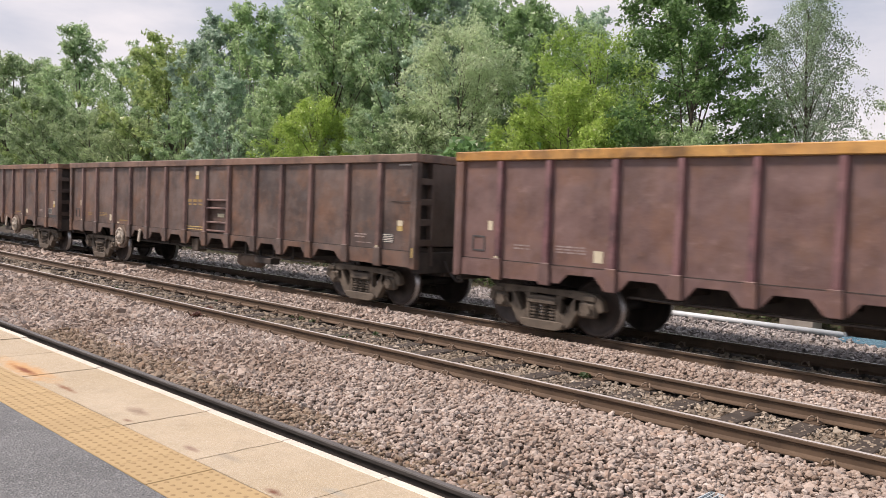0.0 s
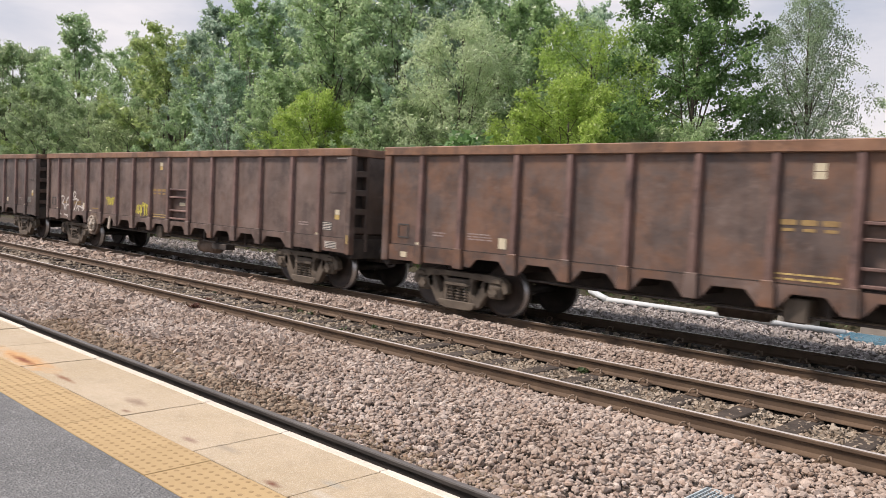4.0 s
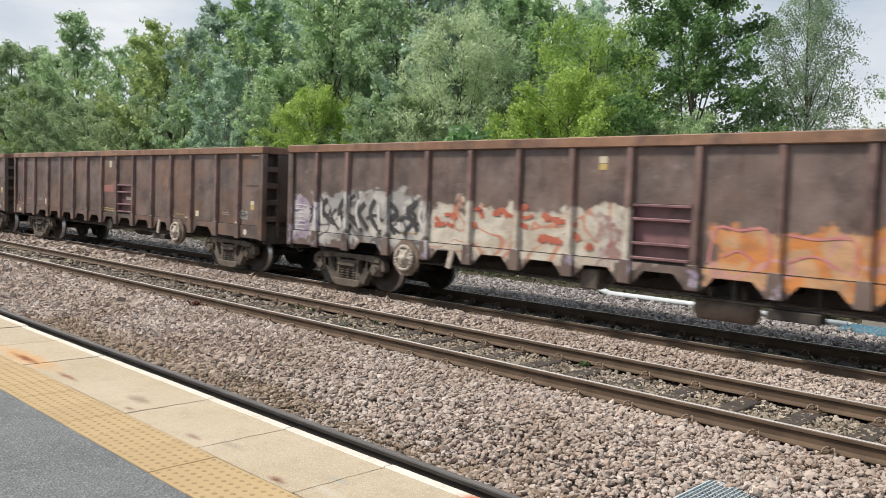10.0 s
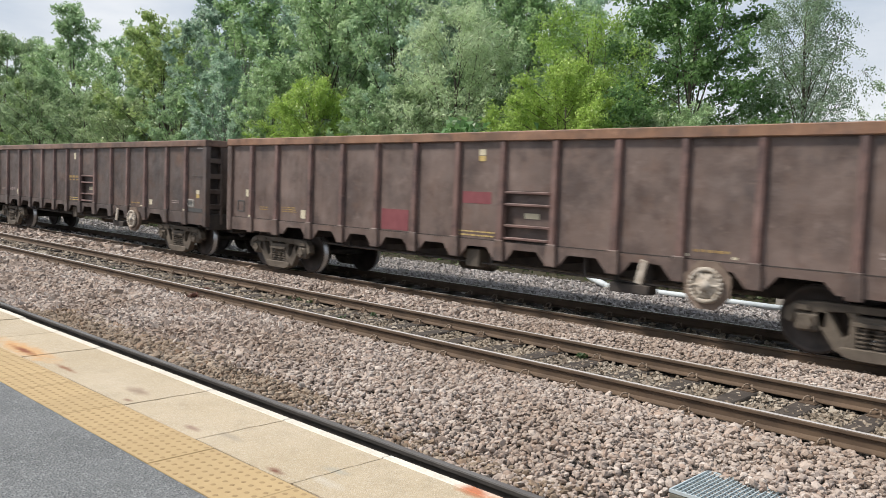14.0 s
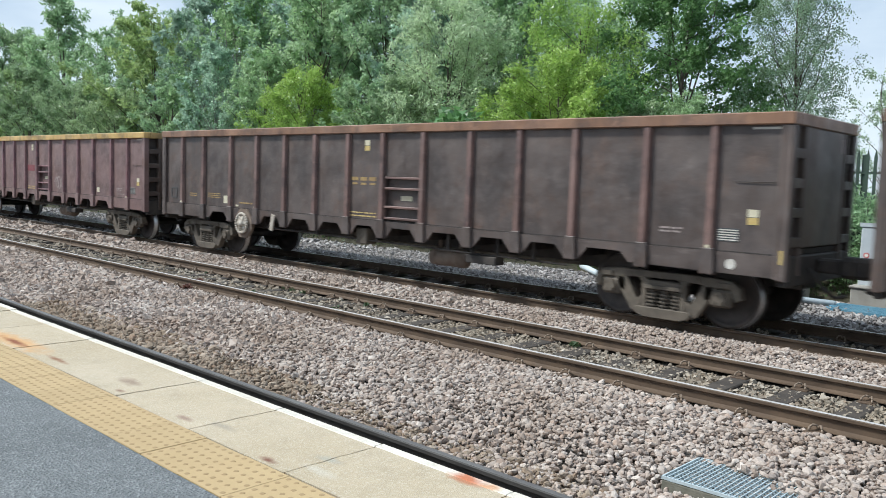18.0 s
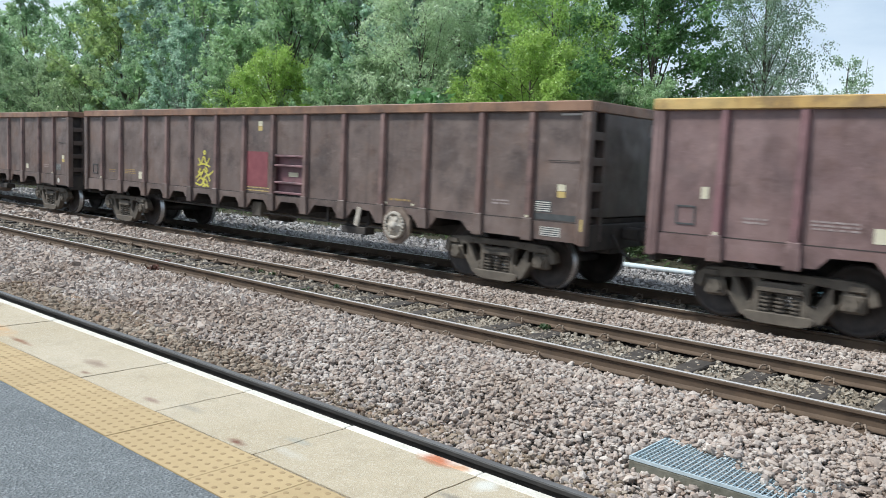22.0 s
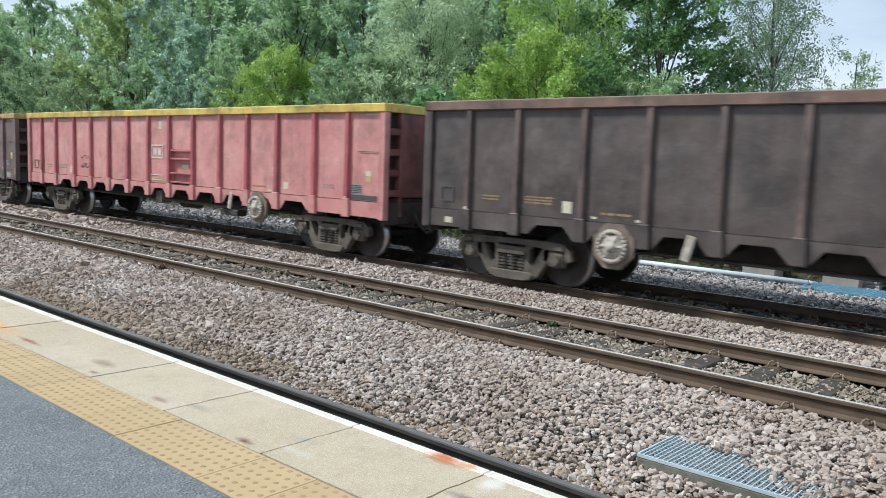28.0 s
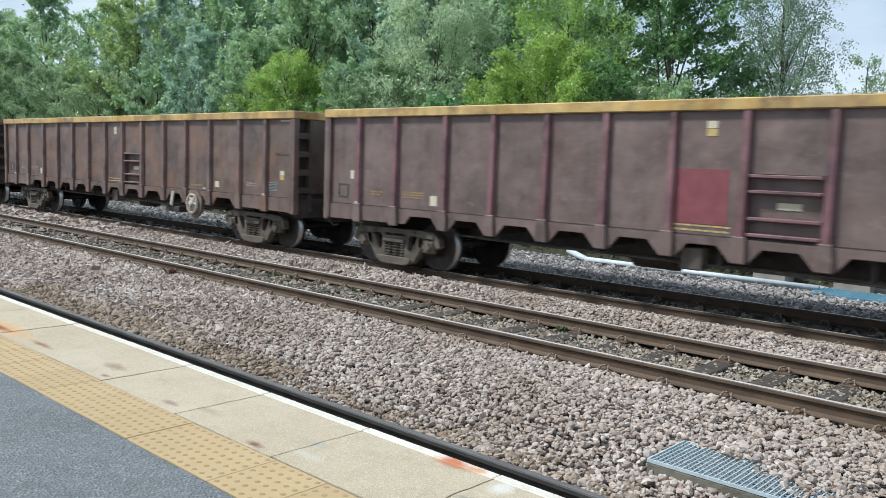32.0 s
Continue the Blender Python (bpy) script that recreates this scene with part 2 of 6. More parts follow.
    return m


DUSTY = plain("dusty_paint", (0.17, 0.125, 0.098), (0.26, 0.20, 0.155), 5.0, 0.8)
STEEL_DARK = plain("undergear_steel", (0.035, 0.03, 0.028), (0.075, 0.062, 0.052), 5.0, 0.75)
BOGIE = plain("bogie_steel", (0.092, 0.076, 0.060), (0.165, 0.136, 0.104), 6.0, 0.75)
WHEEL = plain("wheel_steel", (0.06, 0.05, 0.045), (0.11, 0.09, 0.08), 4.0, 0.6, 0.3)
TREAD = plain("worn_steel", (0.45, 0.45, 0.46), (0.6, 0.6, 0.6), 4.0, 0.3, 0.9)
RAIL = plain("rail_rust", (0.080, 0.052, 0.033), (0.138, 0.092, 0.058), 3.0, 0.75)
RAIL_DARK = plain("rail_old", (0.030, 0.028, 0.026), (0.06, 0.055, 0.05), 3.0, 0.7)
# polished head: its sky reflection is painted in as a pale base colour
RAIL_TOP = plain("rail_head_glint", (0.58, 0.56, 0.54), (0.70, 0.68, 0.66), 2.0, 0.45, 0.25)
RAIL_DULL = plain("rail_head_dull", (0.13, 0.12, 0.115), (0.21, 0.20, 0.19), 2.0, 0.45, 0.3)
CLIP = plain("clip_steel", (0.20, 0.15, 0.11), (0.30, 0.23, 0.17), 20.0, 0.6, 0.3)
SLEEPER = plain("sleeper_wood", (0.045, 0.037, 0.031), (0.085, 0.07, 0.058), 5.0, 0.85, 0.0, 30.0, 0.6, 0.01)
# bed under the stones: shade of the gaps is put into its dark colour
BALLAST_BASE = plain("ballast_gap_shade", (0.045, 0.037, 0.03), (0.085, 0.07, 0.058), 2.0, 0.95, 0.0, 40.0, 0.9, 0.03)
PINK_STONE = [(0.22, 0.170, 0.138), (0.46, 0.382, 0.328), (0.54, 0.464, 0.408), (0.34, 0.288, 0.255), (0.64, 0.572, 0.512), (0.44, 0.335, 0.272), (0.28, 0.238, 0.212)]
STONES = stone_mat("ballast_stone", PINK_STONE, (0.27, 0.195, 0.14))
STONE_ONE = stone_mat("ballast_stone_single", PINK_STONE, (0.27, 0.195, 0.14), True)
STONES_BROWN = stone_mat("ballast_stone_dusty", [(0.15, 0.112, 0.080), (0.30, 0.235, 0.172), (0.38, 0.305, 0.232), (0.22, 0.178, 0.135), (0.46, 0.385, 0.305), (0.31, 0.215, 0.148), (0.20, 0.160, 0.125)], (0.24, 0.170, 0.108))
STONES_OLD = stone_mat("ballast_stone_oily", [(0.13, 0.105, 0.078), (0.32, 0.265, 0.205), (0.42, 0.365, 0.295), (0.22, 0.19, 0.15), (0.52, 0.465, 0.385), (0.29, 0.225, 0.165), (0.18, 0.155, 0.125)], (0.26, 0.21, 0.145))
STONES_GREY = stone_mat("ballast_stone_grey", [(0.14, 0.125, 0.12), (0.38, 0.355, 0.345), (0.48, 0.45, 0.435), (0.27, 0.25, 0.245), (0.60, 0.575, 0.56), (0.33, 0.30, 0.28), (0.20, 0.185, 0.18)], (0.26, 0.24, 0.225))


def worn_ground(name, col, col2, grit, grit_scale, stains=(), tint=0.0, speck=0.5, pits=0.55, relief=0.006):
    """Platform surface: broad mottling, coarse grit and stains at fixed places. stains: (x, y, half length, half width, colour, strength)."""
    m, nt, b = nodes_of(name)
    geo = nt.nodes.new("ShaderNodeNewGeometry")
    v = geo.outputs["Position"]
    big, mid = tex_noise(nt, 1.1, 4.0, 0.6, v), tex_noise(nt, 9.0, 5.0, 0.65, v)
    fine = tex_noise(nt, grit_scale, 2.0, 0.6, v)
    vor = nt.nodes.new("ShaderNodeTexVoronoi")
    vor.inputs["Scale"].default_value = grit_scale * 0.8
    link(nt, v, vor.inputs["Vector"])
    c = mixc(nt, ramp(nt, big, 0.35, 0.66), col, col2)
    c = mixc(nt, maths(nt, "MULTIPLY", ramp(nt, mid, 0.45, 0.75), 0.35), c, tuple(0.6 * q for q in col))
    c = mixc(nt, maths(nt, "MULTIPLY", ramp(nt, vor.outputs["Color"], 0.62, 0.78), speck), c, grit)
    c = mixc(nt, maths(nt, "MULTIPLY", ramp(nt, fine, 0.54, 0.66), pits), c, tuple(0.45 * q for q in col))
    if tint:
        oi = nt.nodes.new("ShaderNodeObjectInfo")
        hs = nt.nodes.new("ShaderNodeHueSaturation")
        link(nt, maths(nt, "ADD", maths(nt, "MULTIPLY", oi.outputs["Random"], tint), 1 - tint / 2), hs.inputs["Value"])
        link(nt, c, hs.inputs["Color"])
        c = hs.outputs[0]
    if stains:
        xyz = nt.nodes.new("ShaderNodeSeparateXYZ")
        link(nt, v, xyz.inputs[0])
        wob = maths(nt, "MULTIPLY", maths(nt, "SUBTRACT", tex_noise(nt, 14.0, 4.0, 0.6, v), 0.5), 1.4)
        for sx, sy, rx, ry, sc, amount in stains:
            dx = maths(nt, "DIVIDE", maths(nt, "SUBTRACT", xyz.outputs[0], sx), rx)
            dy = maths(nt, "DIVIDE", maths(nt, "SUBTRACT", xyz.outputs[1], sy), ry)
            d = maths(nt, "SQRT", maths(nt, "ADD", maths(nt, "MULTIPLY", dx, dx), maths(nt, "MULTIPLY", dy, dy)))
            f = ramp(nt, maths(nt, "ADD", d, wob), 0.25, 1.0, (1, 1, 1, 1), (0, 0, 0, 1))
            c = mixc(nt, maths(nt, "MULTIPLY", f, amount), c, sc)
    link(nt, c, b.inputs["Base Color"])
    b.inputs["Roughness"].default_value = 0.88
    bump(nt, b, maths(nt, "ADD", fine, vor.outputs["Distance"]), 0.6, relief)
    return m


ASPHALT = worn_ground("asphalt", (0.116, 0.124, 0.128), (0.180, 0.190, 0.194), (0.34, 0.355, 0.355), 120.0, (), 0.0, 0.34, 0.62, 0.010)
SLAB = worn_ground("coping_stone", (0.415, 0.338, 0.226), (0.485, 0.408, 0.298), (0.62, 0.57, 0.47), 260.0, (
    (-0.72, -1.10, 0.55, 0.10, (0.55, 0.30, 0.11), 0.8), (-0.68, -1.11, 0.22, 0.035, (0.20, 0.06, 0.025), 0.95), (-0.09, -1.10, 0.16, 0.025, (0.22, 0.10, 0.05), 0.9),
    (0.60, -1.02, 0.12, 0.05, (0.22, 0.15, 0.11), 0.7), (0.72, -1.13, 0.05, 0.02, (0.2, 0.11, 0.07), 0.8), (1.30, -1.12, 0.07, 0.025, (0.22, 0.13, 0.10), 0.7),
    (1.95, -1.15, 0.06, 0.025, (0.16, 0.06, 0.035), 0.95), (2.57, -0.765, 0.09, 0.035, (0.38, 0.13, 0.05), 0.8),
    (2.10, -0.98, 0.09, 0.03, (0.28, 0.30, 0.28), 0.5), (2.85, -0.95, 0.12, 0.03, (0.10, 0.10, 0.095), 0.7),
    (2.82, -0.80, 0.05, 0.08, (0.66, 0.66, 0.62), 0.6), (2.16, -1.08, 0.12, 0.035, (0.60, 0.62, 0.60), 0.25), (1.50, -1.06, 0.10, 0.03, (0.24, 0.22, 0.18), 0.5)), 0.08, 0.40, 0.38, 0.0025)
BLISTER = plain("worn_blister", (0.315, 0.218, 0.108), (0.39, 0.278, 0.142), 3.0, 0.85)
TACTILE = plain("tactile_paving", (0.415, 0.298, 0.150), (0.475, 0.350, 0.186), 2.0, 0.85, 0.0, 160.0, 0.3, 0.002, 0.07)
WHITE_PAINT = plain("white_paint", (0.70, 0.67, 0.60), (0.80, 0.78, 0.73), 5.0, 0.7, 0.0, 60.0)
DULL_WHITE = plain("dull_white", (0.34, 0.29, 0.23), (0.60, 0.55, 0.48), 9.0, 0.7, 0.0, 60.0)
EDGE_PAINT = worn_ground("edge_paint", (0.60, 0.555, 0.47), (0.69, 0.65, 0.57), (0.50, 0.44, 0.35), 90.0, (
    (2.57, -0.745, 0.10, 0.06, (0.42, 0.11, 0.03), 0.9), (2.67, -0.75, 0.06, 0.05, (0.5, 0.22, 0.08), 0.7), (1.22, -0.77, 0.05, 0.08, (0.5, 0.45, 0.38), 0.6)), 0.1, 0.25, 0.2, 0.003)
MOSSY = plain("mossy_concrete", (0.115, 0.112, 0.085), (0.215, 0.205, 0.165), 9.0, 0.92, 0.0, 70.0, 0.6, 0.008)
CONCRETE = plain("concrete", (0.28, 0.26, 0.23), (0.40, 0.38, 0.34), 3.0, 0.9, 0.0, 60.0, 0.5, 0.008)
GRATE_DULL = plain("grating_steel_dull", (0.30, 0.38, 0.41), (0.40, 0.47, 0.50), 8.0, 0.6, 0.2)
GRATE = plain("grating_steel", (0.50, 0.60, 0.64), (0.62, 0.70, 0.73), 8.0, 0.5, 0.2)
EARTH = plain("earth", (0.033, 0.030, 0.017), (0.061, 0.055, 0.028), 0.6, 0.95, 0.0, 12.0, 0.8, 0.05)
GRASS = leaf_mat("grass_blades", (0.035, 0.065, 0.025), (0.085, 0.13, 0.05), 0.3)
BARK = plain("bark", (0.09, 0.075, 0.06), (0.16, 0.14, 0.115), 6.0, 0.9, 0.0, 25.0, 0.8, 0.03)
BIRCH_BARK = plain("birch_bark", (0.30, 0.29, 0.27), (0.5, 0.48, 0.45), 4.0, 0.85, 0.0, 14.0, 0.6, 0.02)
FENCE = plain("fence_paint", (0.035, 0.06, 0.045), (0.05, 0.085, 0.06), 6.0, 0.6)
PIPE = plain("pale_pipe", (0.55, 0.62, 0.66), (0.68, 0.74, 0.77), 4.0, 0.5)
CABINET = plain("cabinet_paint", (0.46, 0.50, 0.53), (0.56, 0.60, 0.62), 3.0, 0.55)
RED_MARK = plain("red_sticker", (0.5, 0.05, 0.05), (0.6, 0.08, 0.07), 8.0, 0.5)
BLUE = plain("blue_cover", (0.10, 0.25, 0.36), (0.16, 0.33, 0.43), 3.0, 0.55)

# ---- mesh helpers ----


def mesh_from(name, verts, faces, mat, smooth=False):
    me = bpy.data.meshes.new(name)
    me.from_pydata([tuple(v) for v in verts], [], [tuple(f) for f in faces])
    me.materials.append(mat)
    if smooth:
        me.polygons.foreach_set("use_smooth", [True] * len(me.polygons))
    me.update()
    return me


def mesh_of(name, bm, mat, smooth=False):
    me = bpy.data.meshes.new(name)
    bmesh.ops.recalc_face_normals(bm, faces=bm.faces)
    bm.to_mesh(me)
    bm.free()
    for m in mat if isinstance(mat, (list, tuple)) else [mat]:
        me.materials.append(m)
    if smooth:
        for p in me.polygons:
            p.use_smooth = True
    return me


def put(name, me, parent=None, label="", mat=None, m=None):
    ob = new(name, me)
    if parent is not None:
        ob.parent = parent
    if m is not None:
        ob.matrix_local = m
    if label:
        tagged(ob, label)
    if mat is not None:
        ob.material_slots[0].link = "OBJECT"
        ob.material_slots[0].material = mat
    return ob


def part(name, bm, material, parent, label="", smooth=False):
    return put(name, mesh_of(name, bm, material, smooth), parent, label)


def empty(name, m, label, category, group="", kind=""):
    ob = new(name)
    ob.empty_display_size = 0.2
    ob.matrix_world = m
    return tagged(ob, label, category, group, kind)


def add_box(bm, x0, x1, y0, y1, z0, z1, bevel=0.0):
    r = bmesh.ops.create_cube(bm, size=1.0)
    vs = r["verts"]
    for v in vs:
        v.co = Vector(((x0 + x1) / 2 + v.co.x * (x1 - x0), (y0 + y1) / 2 + v.co.y * (y1 - y0), (z0 + z1) / 2 + v.co.z * (z1 - z0)))
    if bevel:
        es = list({e for v in vs for e in v.link_edges})
        bmesh.ops.bevel(bm, geom=es, offset=bevel, segments=1, affect="EDGES")


def add_prism(bm, poly, axis, a, b):
    """Extrude a closed polygon of 2D points along an axis from a to b. axis 'y': points are (x, z); 'x': (y, z); 'z': (x, y)."""
    def co(p, s):
        return {"y": (p[0], s, p[1]), "x": (s, p[0], p[1]), "z": (p[0], p[1], s)}[axis]
    va = [bm.verts.new(co(p, a)) for p in poly]
    vb = [bm.verts.new(co(p, b)) for p in poly]
    n = len(poly)
    bm.faces.new(va)
    bm.faces.new(vb[::-1])
    for i in range(n):
        bm.faces.new((va[i], vb[i], vb[(i + 1) % n], va[(i + 1) % n]))


def add_cyl(bm, p0, p1, r0, r1=None, seg=16):
    p0, p1 = Vector(p0), Vector(p1)
    d = p1 - p0
    m = Matrix.Translation((p0 + p1) / 2) @ d.to_track_quat("Z", "Y").to_matrix().to_4x4()
    bmesh.ops.create_cone(bm, cap_ends=True, segments=seg, radius1=r0, radius2=r0 if r1 is None else r1, depth=d.length, matrix=m)


def add_lathe(bm, profile, seg=32):
    """Turn (radius, y) points about the y axis; closed ring profile."""
    rings = []
    for i in range(seg):
        a = 2 * math.pi * i / seg
        rings.append([bm.verts.new((r * math.cos(a), y, r * math.sin(a))) for r, y in profile])
    n = len(profile)
    for i in range(seg):
        p, q = rings[i], rings[(i + 1) % seg]
        for j in range(n):
            k = (j + 1) % n
            bm.faces.new((p[j], p[k], q[k], q[j]))

# ---- ground, ballast and tracks ----
EDGE_Y, PLAT_Z = -0.72, 0.915
Y1F, Y2N, Y2F, Y3N, Y3F = 1.33, 4.69, 6.195, 8.14, 9.645  # rail centre lines
Y1N = Y1F - 1.505
TRAIN_Y = (Y3N + Y3F) / 2
PITCH = 0.665  # sleepers


def bed(y):
    """Height of the ballast across the line."""
    pts = ((-0.8, -0.30), (1.0, -0.27), (1.45, -0.19), (2.2, -0.23), (2.7, -0.16), (3.4, -0.13), (4.2, -0.14), (4.5, -0.17), (4.75, -0.20), (6.1, -0.20), (6.45, -0.10),
           (7.2, -0.05), (7.75, -0.10), (8.2, -0.19), (9.6, -0.19), (10.1, -0.13), (11.0, -0.14), (12.0, -0.20), (13.8, -0.24), (14.8, -0.30), (15.4, -0.40))
    for (a, za), (b, zb) in zip(pts, pts[1:]):
        if y <= b:
            return za + (zb - za) * max(0.0, (y - a)) / (b - a)
    return pts[-1][1]


def build_ground():
    bm = bmesh.new()
    ys = [-900, -300, -80, -12, -0.9, 14.2, 14.9, 16.2, 19, 24, 30, 60, 300, 900]
    zs = [-0.7, -0.7, -0.7, -0.7, -0.7, -0.6, -0.28, 0.10, 0.25, 0.3, 0.3, 0.3, 0.3, 0.3]
    xs = [-1500, -500, -200, -80, -30, 0, 30, 120, 500, 1500]
    grid = [[bm.verts.new((x, y, z)) for y, z in zip(ys, zs)] for x in xs]
    for i in range(len(xs) - 1):
        for j in range(len(ys) - 1):
            bm.faces.new((grid[i][j], grid[i + 1][j], grid[i + 1][j + 1], grid[i][j + 1]))
    ob = new("ground", mesh_of("ground", bm, EARTH))
    tagged(ob, "dark earth and rough verge under the railway", "ground", kind="structure")


def build_bed():
    xs = np.arange(-150.0, 24.01, 1.0)
    ys = np.arange(-0.8, 15.41, 0.2)
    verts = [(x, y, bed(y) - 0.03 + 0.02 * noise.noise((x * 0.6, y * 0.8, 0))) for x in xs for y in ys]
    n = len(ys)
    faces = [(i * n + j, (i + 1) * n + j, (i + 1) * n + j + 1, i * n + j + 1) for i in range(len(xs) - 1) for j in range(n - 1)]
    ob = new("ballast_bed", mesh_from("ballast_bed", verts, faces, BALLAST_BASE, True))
    tagged(ob, "ballast bed under three tracks, coloured dark as the shade between stones", "ballast", kind="structure")




def stone_field(name, label, boxes, seed, blunt, mat):
    """Crushed stones as one loose mesh. boxes: (x0, x1, y0, y1, stones per square metre, mean radius)."""
    rng = np.random.default_rng(seed)
    if blunt == 2:  # many-sided chips where they are seen closest
        bm = bmesh.new()
        bmesh.ops.create_icosphere(bm, subdivisions=1, radius=1.0)
        iv = np.array([v.co[:] for v in bm.verts]) * 0.97
        iff = np.array([[v.index for v in f.verts] for f in bm.faces])
        bm.free()
    elif blunt:  # blocky chips, narrower at one end
        iv = np.array([(x * (0.72 if z < 0 else 0.55), y * (0.72 if z < 0 else 0.60), z * 0.66) for x in (-1, 1) for y in (-1, 1) for z in (-1, 1)], float)
        iff = np.array([(0, 1, 3, 2), (4, 6, 7, 5), (0, 4, 5, 1), (2, 3, 7, 6), (0, 2, 6, 4), (1, 5, 7, 3)])
    else:
        iv = np.array([(1, 0, 0), (-1, 0, 0), (0, 1, 0), (0, -1, 0), (0, 0, 1), (0, 0, -1)], float) * 1.05
        iff = np.array([(a, b, c) if (a == 0) ^ (b == 2) ^ (c == 4) else (b, a, c) for a in (0, 1) for b in (2, 3) for c in (4, 5)])
    P, R, lift = [], [], []
    for x0, x1, y0, y1, dens, rad, up in boxes:
        n = int((x1 - x0) * (y1 - y0) * dens)
        x, y = rng.uniform(x0, x1, n), rng.uniform(y0, y1, n)
        P.append(np.c_[x, y])
        R.append(rad * np.exp(rng.normal(0, 0.28, n)))
        lift.append(np.full(n, up))
    P, R, lift = np.concatenate(P), np.concatenate(R), np.concatenate(lift)
    n = len(P)
    z = np.array([bed(y) for y in P[:, 1]]) + rng.uniform(-0.040, 0.020, n) + lift
    shape = rng.uniform((0.85, 0.65, 0.50), (1.50, 1.10, 0.90), (n, 1, 3))
    jit = rng.uniform(0.76, 1.20, (n, len(iv), 3))
    v = iv[None] * jit * shape * R[:, None, None]
    q = rng.normal(size=(n, 4))
    q /= np.linalg.norm(q, axis=1, keepdims=True)
    w, a, b, c = q.T
    rot = np.stack([1 - 2 * (b * b + c * c), 2 * (a * b - c * w), 2 * (a * c + b * w), 2 * (a * b + c * w), 1 - 2 * (a * a + c * c), 2 * (b * c - a * w),
                    2 * (a * c - b * w), 2 * (b * c + a * w), 1 - 2 * (a * a + b * b)], 1).reshape(n, 3, 3)
    v = np.einsum("nij,nkj->nki", rot, v)
    v[:, :, 2] *= 0.8
    v += np.c_[P, z][:, None, :]
    f = iff[None] + (np.arange(n) * len(iv))[:, None, None]
    fast_mesh(name, v.reshape(-1, 3), f.reshape(-1, f.shape[2]), mat, label, "ballast")


def fast_mesh(name, v, f, mat, label, category, kind="stuff", parent=None):
    me = bpy.data.meshes.new(name)
    k = f.shape[1]
    me.vertices.add(len(v))
    me.vertices.foreach_set("co", np.ascontiguousarray(v, dtype=np.float32).ravel())
    me.loops.add(f.size)
    me.loops.foreach_set("vertex_index", np.ascontiguousarray(f, dtype=np.int32).ravel())
    me.polygons.add(len(f))
    me.polygons.foreach_set("loop_start", np.arange(0, f.size, k, dtype=np.int32))
    me.polygons.foreach_set("use_smooth", np.zeros(len(f), dtype=bool))
    me.materials.append(mat)
    me.update(calc_edges=True)
    me.validate()
    ob = new(name, me)
    tagged(ob, label, category, kind=kind)
    return ob


def rail_section():
    h = [(0.0, 0.0), (0.026, -0.001), (0.034, -0.009), (0.035, -0.034), (0.009, -0.046), (0.009, -0.125), (0.03, -0.139), (0.068, -0.148), (0.068, -0.158)]
    return [(-x, z) for x, z in h[::-1]] + h[1:]


def rail_mesh(name, mat, top):
    bm = bmesh.new()
    poly = rail_section()
    add_prism(bm, poly, "x", -150.0, 24.0)
    me = mesh_of(name, bm, [mat, top])
    for p in me.polygons:
        if p.normal.z > 0.9 and p.center.z > -0.008:
            p.material_index = 1
    return me


def clip_mesh():
    """Bent spring clip that holds the foot of a rail."""
    bm = bmesh.new()
    pts = [(-0.055, -0.045, 0.0), (-0.05, -0.03, 0.035), (-0.03, 0.0, 0.055), (0.0, 0.02, 0.045), (0.012, 0.03, 0.012), (0.02, 0.015, 0.04), (0.04, -0.01, 0.055), (0.055, -0.04, 0.03), (0.06, -0.05, 0.0)]
    for a, b in zip(pts, pts[1:]):
        add_cyl(bm, a, b, 0.0105, seg=6)
    return mesh_of("rail_clip", bm, CLIP, True)


def build_track(name, y0, label, rail_mat, sleepers, clips_from, sunk=0.0):
    tr = empty(name, pose(0, y0, 0), label, "railway track", kind="structure")
    for y in (-0.7525, 0.7525):
        ob = put("rail", RAILS[rail_mat], tr, m=pose(0, y, 0))
        tagged(ob, "rusty steel rail with a worn bright head")
    bm = bmesh.new()
    add_box(bm, -0.125, 0.125, -1.28, 1.28, -0.30, -0.172, 0.012)
    sm = mesh_of("sleeper", bm, SLEEPER)
    bm = bmesh.new()
    add_box(bm, -0.09, 0.09, -0.17, 0.17, -0.175, -0.156, 0.004)
    pm = mesh_of("baseplate", bm, RAIL)
    rng = random.Random(5)
    lo, hi = sleepers
    for i in range(lo, hi):
        x = (i - 2) * PITCH
        s = put("sleeper", sm, tr, m=pose(x, rng.uniform(-0.02, 0.02), rng.uniform(-0.006, 0.004) - sunk, 0, 0, rng.uniform(-0.8, 0.8)))
        if i < clips_from:
            continue
        for y in (-0.7525, 0.7525):
            put("baseplate", pm, tr, m=pose(x, y, 0))
            put("rail_clip", CLIP_ME, tr, m=pose(x, y - 0.09, -0.156, 0, 0, rng.uniform(-8, 8)))
            put("rail_clip", CLIP_ME, tr, m=pose(x, y + 0.09, -0.156, 0, 0, 180 + rng.uniform(-8, 8)))


build_ground()
build_bed()
RAILS = {"rust": rail_mesh("rail", RAIL, RAIL_TOP), "dark": rail_mesh("rail", RAIL_DARK, RAIL_DULL)}
CLIP_ME = clip_mesh()
build_track("platform_track", Y1N + 0.7525, "platform track with dark old rails on buried sleepers", "dark", (-20, 8), 99, 0.12)
build_track("middle_track", Y2N + 0.7525, "middle track with rusty rails on dark wooden sleepers", "rust", (-60, 9), -22)
build_track("freight_track", TRAIN_Y, "far track with dull brown rails under the goods train", "rust", (-60, 12), -14)

# ---- platform ----


